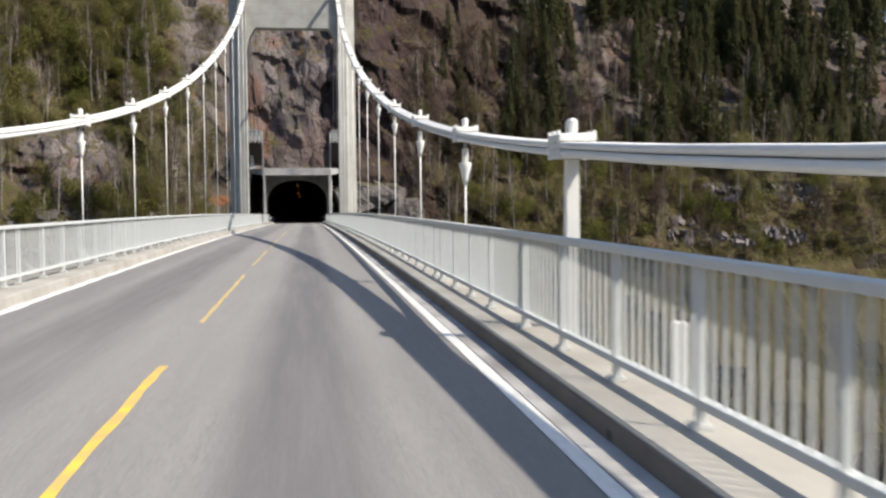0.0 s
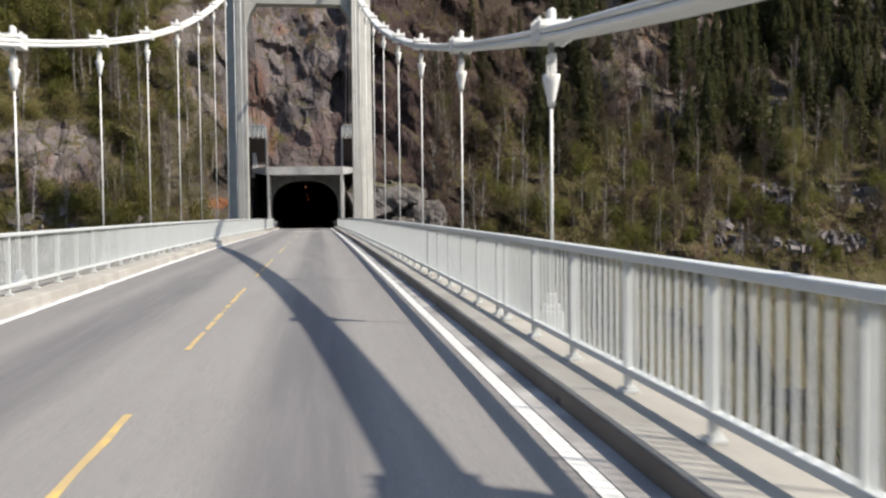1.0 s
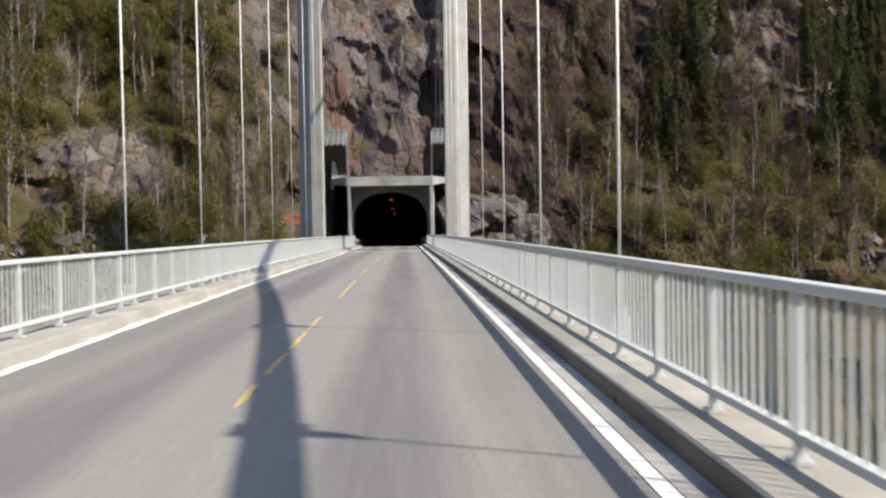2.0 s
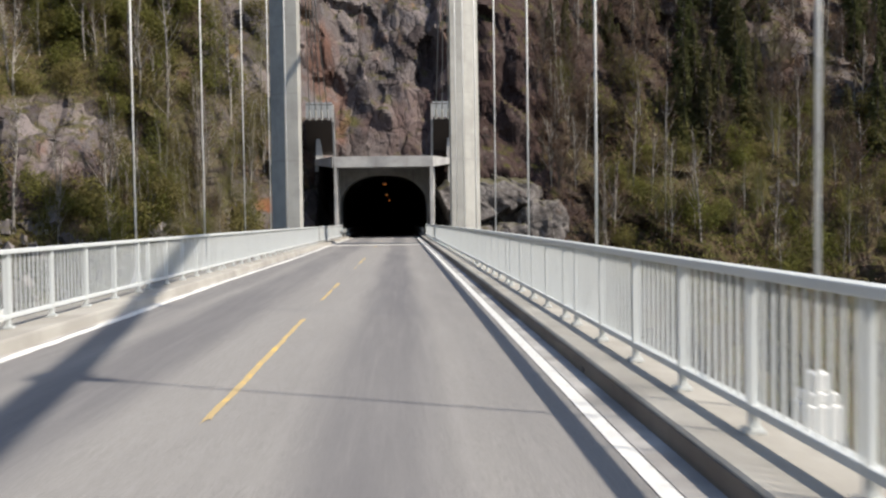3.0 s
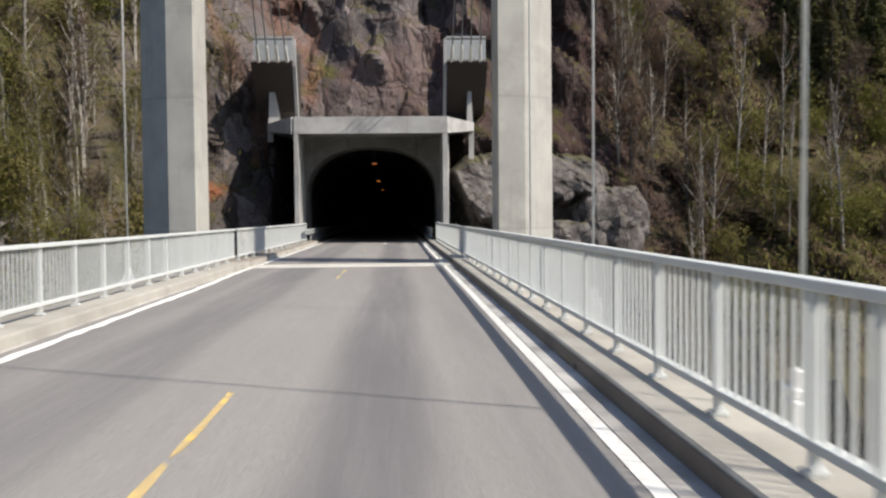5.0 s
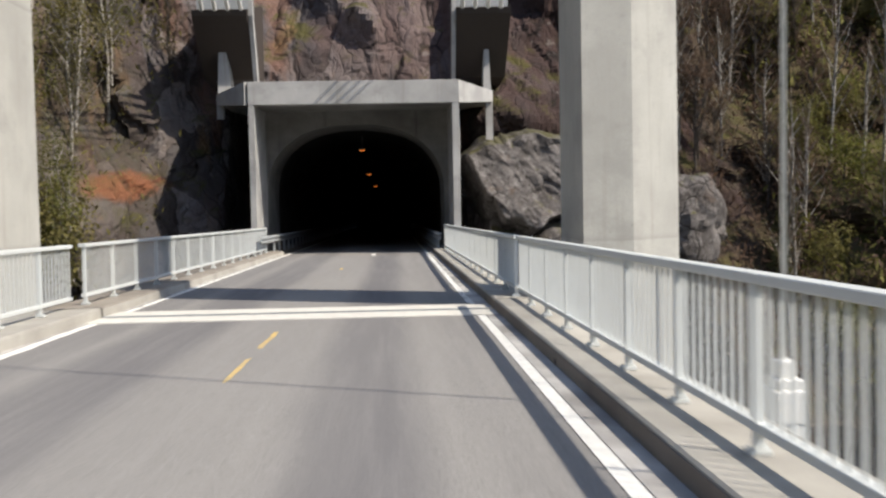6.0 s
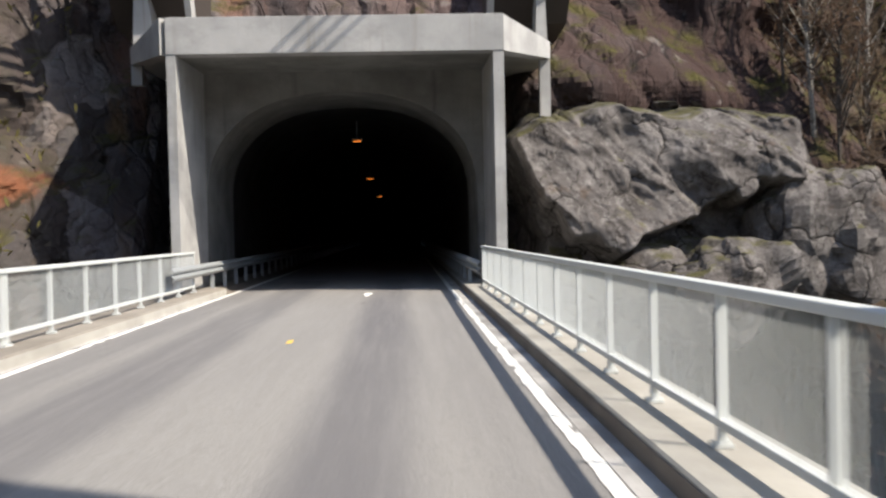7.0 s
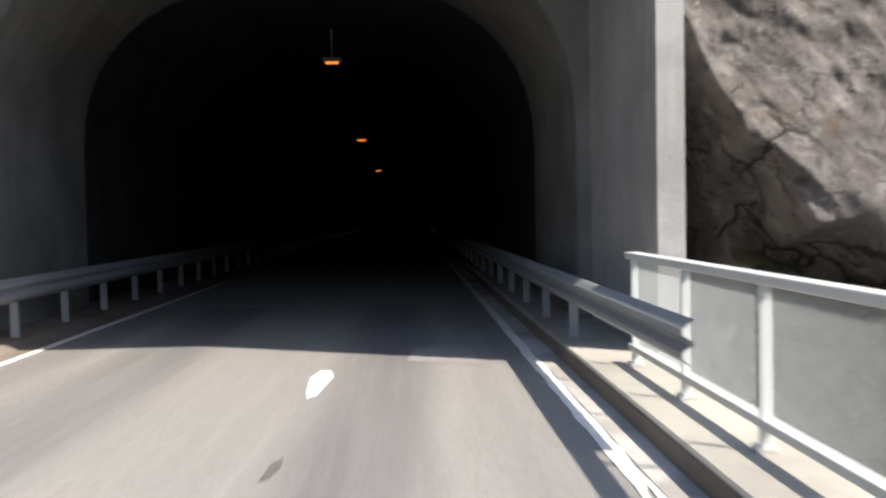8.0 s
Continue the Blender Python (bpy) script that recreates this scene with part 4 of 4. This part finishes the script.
# tunnel bore
B = arch(4.15, 1.0, 4.45)
verts, faces = [], []
ring = [(x, VAULT, z) for x, z in A] + [(x, VAULT + 0.01, z) for x, z in B]
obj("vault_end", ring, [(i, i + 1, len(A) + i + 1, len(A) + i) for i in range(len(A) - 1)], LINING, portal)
ys = steps(VAULT, END, 6)
for yy in ys:
    d = deck(yy) - deck(VAULT)
    verts += [(x, yy, z + d) for x, z in B]
nb = len(B)
for i in range(len(ys) - 1):
    faces += [(i * nb + k, i * nb + k + 1, (i + 1) * nb + k + 1, (i + 1) * nb + k) for k in range(nb - 1)]
faces.append(tuple((len(ys) - 1) * nb + k for k in range(nb)))
tagged(obj("tunnel_wall", verts, faces, LINING), "sprayed tunnel lining, the bore's darkness put into its colour", "tunnel", kind="structure")
for yy, zz in ((148.5, 3.55), (163.7, 2.62), (186.0, 2.1)):
    e = thing("tunnel_lamp", "small orange sodium lamp hanging in the dark tunnel", "lamp", pose(-1.45, yy, zz), "tunnel lamps")
    part("housing", box(-0.22, 0.22, -0.12, 0.12, 0.04, 0.14, 0.01), GALV, e)
    part("glass", box(-0.15, 0.15, -0.06, 0.06, 0.0, 0.04), LAMP, e)
    part("bracket", box(-0.02, 0.02, -0.02, 0.02, 0.14, 0.9), GALV, e)


# ---------------------------------------------------------------- guard rails into the tunnel
def guard_rail(x, s, y0, y1, first, pitch, lift):
    e = thing("guard_rail", "galvanised corrugated steel guard rail on short posts", "guard rail", group="guard rails")
    prof = [(0.0, 0.44), (0.03, 0.46), (0.08, 0.50), (0.08, 0.54), (0.02, 0.58), (0.02, 0.61), (0.08, 0.65), (0.08, 0.69), (0.03, 0.73), (0.0, 0.75)]
    prof = [(a, z + lift) for a, z in prof]
    prof = [(x - s * a, z) for a, z in prof] + [(x - s * (a - 0.012), z) for a, z in reversed(prof)]
    v, f = strip(prof, steps(y0, y1, 4), True)
    obj("beam", v, f, GALV, e)
    y = first
    post = None
    while y < y1:
        if post is None:
            post = part("post", box(-0.05, 0.05, -0.03, 0.03, 0.06, 0.71 + lift), GALV, e)
            post.matrix_basis = pose(x + s * 0.07, y, deck(y))
        else:
            shared("post", post, e, pose(x + s * 0.07, y, deck(y)))
        y += pitch


guard_rail(-4.85, -1, 130.35, 190, 135.6, 1.96, 0.13)
guard_rail(2.05, 1, 130.4, 190, 135.5, 2.3, 0.14)


# ---------------------------------------------------------------- trees
SPRUCE = leaf_material("spruce_needles", (0.068, 0.078, 0.034), (0.125, 0.132, 0.054), (0.14, 0.122, 0.062))
LEAF = leaf_material("spring_leaves", (0.100, 0.108, 0.024), (0.178, 0.172, 0.044), (0.17, 0.135, 0.058))
BROWN = leaf_material("bare_brown_twigs", (0.085, 0.062, 0.044), (0.155, 0.118, 0.080), (0.115, 0.070, 0.050))
BIRCH = bark_material("birch_bark", (0.10, 0.085, 0.07), (0.44, 0.41, 0.36))
BARK = bark_material("grey_bark", (0.045, 0.038, 0.03), (0.12, 0.10, 0.085))


def spruce(rng, h, r):
    """Many small drooping sprays round the trunk, with gaps and an uneven outline."""
    verts, faces = [], []
    for _ in range(int(h * 62)):
        t = rng.random() ** 1.25
        z = h * (0.05 + 0.95 * t)
        w = rng.random() * 6.283
        rad = r * (1 - t) ** 0.8 * (0.72 + 0.28 * math.sin(w * 3 + z * 2.3) + 0.25 * rng.random()) + 0.06
        d = Vector((math.cos(w), math.sin(w), 0))
        q = Vector((-d.y, d.x, rng.uniform(-0.7, 0.7))).normalized()
        inner = rad * rng.uniform(0.15, 0.75)
        long_ = min(rad - inner, rng.uniform(0.3, 0.75)) + 0.12
        wide = rng.uniform(0.08, 0.22)
        drop = rng.uniform(-0.65, -0.05) + 0.5 * t
        a = Vector((0, 0, z)) + d * inner + Vector((0, 0, drop * inner * 0.5))
        tip = a + d * long_ + Vector((0, 0, drop * long_))
        m = a.lerp(tip, 0.5) + Vector((0, 0, 0.05))
        o = len(verts)
        verts += [a, m + q * wide, tip, m - q * wide, m + Vector((0, 0, -rng.uniform(0.15, 0.4)))]
        faces += [(o, o + 1, o + 2, o + 3), (o, o + 4, o + 2)]
    return verts, faces


def bare_crown(rng, h, limbs, spread):
    """Limbs and twigs of a leafless tree: thin tapering blades and tubes."""
    lv, lf, tv, tf = [], [], [], []
    for i in range(limbs):
        z0 = h * (0.25 + 0.65 * i / limbs)
        w = rng.random() * 6.283
        length = spread * (1.15 - 0.75 * i / limbs) * (0.6 + 0.6 * rng.random())
        d = Vector((math.cos(w), math.sin(w), 0.9 + 0.7 * rng.random())).normalized()
        a = Vector((0, 0, z0))
        b = a + d * length * 0.5 + Vector((0, 0, 0.1))
        c = b + (d + Vector((rng.uniform(-.3, .3), rng.uniform(-.3, .3), 0.35))).normalized() * length * 0.5
        v, f = tube([a, b, c], [0.035, 0.022, 0.008], 4, False)
        o = len(lv)
        lv += v
        lf += [tuple(o + j for j in q) for q in f]
        for j in range(16):
            s = rng.uniform(0.25, 1.0)
            p = a.lerp(b, s * 2) if s < 0.5 else b.lerp(c, s * 2 - 1)
            e = Vector((rng.uniform(-1, 1), rng.uniform(-1, 1), rng.uniform(-0.1, 1.2))).normalized()
            q = e.cross(Vector((rng.uniform(-1, 1), rng.uniform(-1, 1), rng.uniform(-1, 1)))).normalized() * rng.uniform(0.012, 0.035)
            l = rng.uniform(0.25, 0.75)
            o = len(tv)
            tv += [p + q, p - q, p + e * l]
            tf.append((o, o + 1, o + 2))
    return (lv, lf), (tv, tf)


def leaf_crown(rng, h, r, count, size):
    verts, faces = [], []
    lobes = [(Vector((rng.uniform(-.6, .6) * r, rng.uniform(-.6, .6) * r, h * rng.uniform(0.25, 0.85))), r * rng.uniform(0.35, 0.62)) for _ in range(9)]
    for _ in range(count):
        c, lr = rng.choice(lobes)
        d = Vector((rng.gauss(0, 1), rng.gauss(0, 1), rng.gauss(0, 1))).normalized()
        p = c + d * lr * rng.uniform(0.55, 1.05)
        a = Vector((rng.gauss(0, 1), rng.gauss(0, 1), rng.gauss(0, 1))).normalized()
        b = a.cross(d + Vector((0.1, 0.2, 0.3))).normalized()
        s = size * rng.uniform(0.5, 1.3)
        o = len(verts)
        verts += [p - a * s, p + b * s * 0.55, p + a * s, p - b * s * 0.6]
        faces.append((o, o + 1, o + 2, o + 3))
    return verts, faces


def grown(stem, limbs, sides):
    """Stem and limbs as one mesh: each limb's foot is tied to the nearest corner of the stem."""
    v, f = joined(stem, limbs)
    n0 = len(stem[0])
    for i in range(n0, len(v), 12):
        k = min(range(sides, n0), key=lambda j: abs(v[j][2] - v[i][2]))
        f.append((i, i + 1, k))
    return v, f


def joined(a, b):
    n0 = len(a[0])
    return list(a[0]) + list(b[0]), list(a[1]) + [tuple(n0 + i for i in q) for q in b[1]]


def make_tree(kind, seed):
    rng = random.Random(seed)
    if kind == "spruce":
        h = rng.uniform(8.5, 12.0)
        e = thing("spruce_tree", "dark green spruce tree on the steep slope", "tree", group="spruce trees")
        v, f = tube([(0, 0, -0.8), (0.03, 0, h * 0.5), (0, 0.02, h)], [0.17, 0.10, 0.02], 6)
        obj("trunk", v, f, BARK, e)
        v, f = spruce(rng, h, rng.uniform(1.5, 2.1))
        obj("crown", v, f, SPRUCE, e)
    elif kind in ("birch", "leafing_birch"):
        h = rng.uniform(6.0, 9.0)
        leafy = kind == "leafing_birch"
        e = thing("young_birch" if leafy else "birch_tree", "slender birch coming into pale green leaf" if leafy else "leafless birch with a pale thin trunk", "tree", group="young birches" if leafy else "birch trees")
        lean = rng.uniform(-0.6, 0.6)
        v, f = tube([(0, 0, -0.8), (lean * 0.3, 0.1, h * 0.35), (lean * 0.4, -0.1, h * 0.65), (lean, 0, h)], [0.09, 0.075, 0.05, 0.012], 6)
        limbs, twigs = bare_crown(rng, h, 13, 2.1)
        obj("trunk", *grown((v, f), limbs, 6), BIRCH, e)
        if leafy:
            lv, lf = [], []
            for a in twigs[0][2::3]:
                for _ in range(7):
                    p = a + Vector((rng.gauss(0, 0.28), rng.gauss(0, 0.28), rng.gauss(-0.1, 0.3)))
                    d = Vector((rng.gauss(0, 1), rng.gauss(0, 1), rng.gauss(0, 1))).normalized()
                    w = d.orthogonal().normalized() * rng.uniform(0.02, 0.05)
                    d *= rng.uniform(0.04, 0.09)
                    o = len(lv)
                    lv += [p - d, p + w, p + d, p - w]
                    lf.append((o, o + 1, o + 2, o + 3))
            obj("crown", lv, lf, LEAF, e)
        else:
            obj("crown", *twigs, BROWN, e)
    elif kind == "bare":
        h = rng.uniform(3.5, 6.0)
        e = thing("bare_tree", "leafless brown young tree among the rocks", "tree", group="bare trees")
        v, f = tube([(0, 0, -0.6), (0.1, 0.05, h * 0.5), (rng.uniform(-.4, .4), 0, h)], [0.06, 0.04, 0.01], 5)
        limbs, twigs = bare_crown(rng, h, 16, 1.9)
        obj("trunk", *grown((v, f), limbs, 5), BARK, e)
        obj("crown", *twigs, BROWN, e)
    else:
        h = rng.uniform(2.2, 4.2)
        e = thing("green_bush", "olive green bush coming into leaf on the slope", "bush", group="bushes")
        v, f = tube([(0, 0, -0.6), (0.05, 0.05, h * 0.4), (0, 0, h * 0.8)], [0.07, 0.05, 0.015], 5)
        obj("trunk", v, f, BARK, e)
        v, f = leaf_crown(rng, h, h * 0.6, 1700, 0.09)
        obj("crown", v, f, LEAF, e)
    return e


def bare_rock(x, z):
    """The grey outcrop on the slope where little grows."""
    if 38 < x < 82 and -6 < z < 3.5:
        return noise.noise(Vector((x * 0.09, z * 0.22, 7.7))) > -0.12
    if -19 < x < -9 and z > 12 + 0.3 * (-9 - x) + 3 * noise.noise(Vector((x * 0.2, z * 0.2, 2.2))):
        return True
    return ((x + 28.0) / 6.0) ** 2 + ((z - 6.0) / 5.0) ** 2 + 0.5 * noise.noise(Vector((x * 0.3, z * 0.3, 4))) < 0.9


def plant(kind, count, x0, x1, z0, z1, seed, scale=(0.8, 1.2)):
    rng = random.Random(seed)
    stock = [None] * 4
    made = 0
    while made < count:
        x, z = rng.uniform(x0, x1), rng.uniform(z0, z1)
        thick = noise.noise(Vector((x * 0.07, z * 0.09, seed * 1.3)))
        if thick < rng.uniform(-0.45, 0.3):
            continue
        if bare_rock(x, z) and rng.random() < 0.9:
            continue
        g = rng.uniform(*scale)
        m = Matrix.LocRotScale((x, cliff_y(x, z) + 0.15, z - 0.1), Euler((rng.uniform(-.06, .06), rng.uniform(-.06, .06), rng.random() * 6.283)), (g, g, g * rng.uniform(0.9, 1.15)))
        i = made % 4
        if stock[i] is None:
            stock[i] = make_tree(kind, seed * 10 + i)
            stock[i].matrix_basis = m
        else:
            c = copy_thing(stock[i], m)
            c.matrix_basis = m
        made += 1


def talus(count, x0, x1, z0, z1, seed):
    """Broken stones lying on the slope, joined."""
    rng = random.Random(seed)
    verts, faces = [], []
    cube = [(x, y, z) for x in (-1, 1) for y in (-1, 1) for z in (-1, 1)]
    quads = ((0, 1, 3, 2), (4, 6, 7, 5), (0, 4, 5, 1), (2, 3, 7, 6), (0, 2, 6, 4), (1, 5, 7, 3))
    for _ in range(count):
        x, z = rng.uniform(x0, x1), rng.uniform(z0, z1)
        if x > 30 and not bare_rock(x, z):
            continue
        c = Vector((x, cliff_y(x, z) - 0.1, z))
        r = Euler([rng.random() * 6.283 for _ in range(3)]).to_matrix()
        g = rng.uniform(0.25, 0.6) if rng.random() < 0.85 else rng.uniform(0.6, 1.0)
        s = Vector((g * rng.uniform(0.7, 1.3), g * rng.uniform(0.5, 1.0), g * rng.uniform(0.35, 0.8)))
        o = len(verts)
        for q in cube:
            verts.append(c + r @ Vector([q[i] * s[i] * rng.uniform(0.35, 1.15) for i in range(3)]))
        faces += [tuple(o + i for i in q) for q in quads]
    n = Nodes("talus_stone", 0.9)
    n.color(n.mix(n.island(), (0.060, 0.053, 0.052), (0.24, 0.215, 0.21)))
    ob = obj("talus", verts, faces, n.bump(n.noise(2.0, 6, 0.7), 0.7, 0.1))
    tagged(ob, "pale broken stones scattered below the forest", "stones", kind="stuff")


def undergrowth(name, count, x0, x1, z0, z1, seed, mat, label, size, tall):
    """Low brush over the slope: tufts of small leaves and shoots, joined."""
    rng = random.Random(seed)
    verts, faces = [], []
    made = 0
    while made < count:
        x, z = rng.uniform(x0, x1), rng.uniform(z0, z1)
        if noise.noise(Vector((x * 0.11, z * 0.12, seed))) < rng.uniform(-0.5, 0.35):
            continue
        if (bare_rock(x, z) or (-17 < x < -9 and z < 8)) and rng.random() < 0.85:
            continue
        made += 1
        c = Vector((x, cliff_y(x, z) - 0.05, z))
        for _ in range(7):
            p = c + Vector((rng.gauss(0, 0.35), -abs(rng.gauss(0, 0.25)), abs(rng.gauss(0, tall))))
            a = Vector((rng.gauss(0, 0.6), rng.gauss(0, 0.6), rng.gauss(0.3, 1))).normalized()
            b = a.cross(Vector((rng.gauss(0, 1), rng.gauss(0, 1), rng.gauss(0, 1)))).normalized()
            l = size * rng.uniform(0.6, 1.5)
            o = len(verts)
            verts += [p - a * l, p + b * l * 0.3, p + a * l, p - b * l * 0.3]
            faces.append((o, o + 1, o + 2, o + 3))
    tagged(obj(name, verts, faces, mat), label, "undergrowth", kind="stuff")


undergrowth("undergrowth", 9000, -62, -10, -8, 34, 81, LEAF, "olive green brush over the rocky slope", 0.14, 0.55)
undergrowth("undergrowth", 6500, 14, 100, -9, 30, 82, BROWN, "dry brown brush under the bare trees", 0.18, 0.6)
undergrowth("undergrowth", 1600, 20, 100, -9, 14, 83, LEAF, "olive brush below the forest", 0.24, 0.5)
talus(1500, 38, 84, -7, 4, 71)
talus(240, -48, -16, -7, 1, 72)
plant("bush", 270, -62, -12.5, -6, 32, 1, (0.8, 1.4))
plant("birch", 90, -62, -12, -4, 32, 2)
plant("leafing_birch", 220, -62, -12, -6, 32, 12, (0.6, 1.1))
plant("leafing_birch", 70, 16, 100, -7, 16, 13, (0.6, 1.0))
plant("bare", 70, -60, -10, -6, 32, 3)
plant("spruce", 10, -62, -24, -8, 8, 4, (0.35, 0.6))
plant("spruce", 210, 30, 130, 5, 46, 5, (0.8, 1.15))
plant("spruce", 110, 72, 135, 6, 42, 21, (0.8, 1.2))
plant("spruce", 16, 16, 32, -5, 26, 6, (0.3, 0.6))
plant("birch", 90, 14, 100, -7, 26, 7)
plant("bare", 200, 14, 90, -8, 28, 8, (0.8, 1.4))
plant("bush", 90, 20, 110, -8, 14, 9, (0.8, 1.3))

# a short post standing outside the railing
e = thing("short_post", "short white steel post beside the railing", "post", pose(3.0, 7.97, deck(7.97)))
part("shaft", box(-0.06, 0.06, -0.06, 0.06, -0.33, 0.54, 0.01), CABLE, e)
part("foot_plate", box(-0.14, 0.14, -0.14, 0.14, -0.36, -0.33), CABLE, e)

# drain holes in the kerb's face: solid dark ends stand for the shade inside
for k in range(-3, 14):
    y = 6.2 + 7.975 * k
    e = thing("scupper", "small dark drain mouth in the kerb", "drain", pose(X_KERB[1], y, deck(y) + 0.045), "scuppers")
    v, f = tube([(0.06, 0, 0), (-0.004, 0, 0)], 0.034, 10)
    obj("pipe", v, f, RUBBER, e)
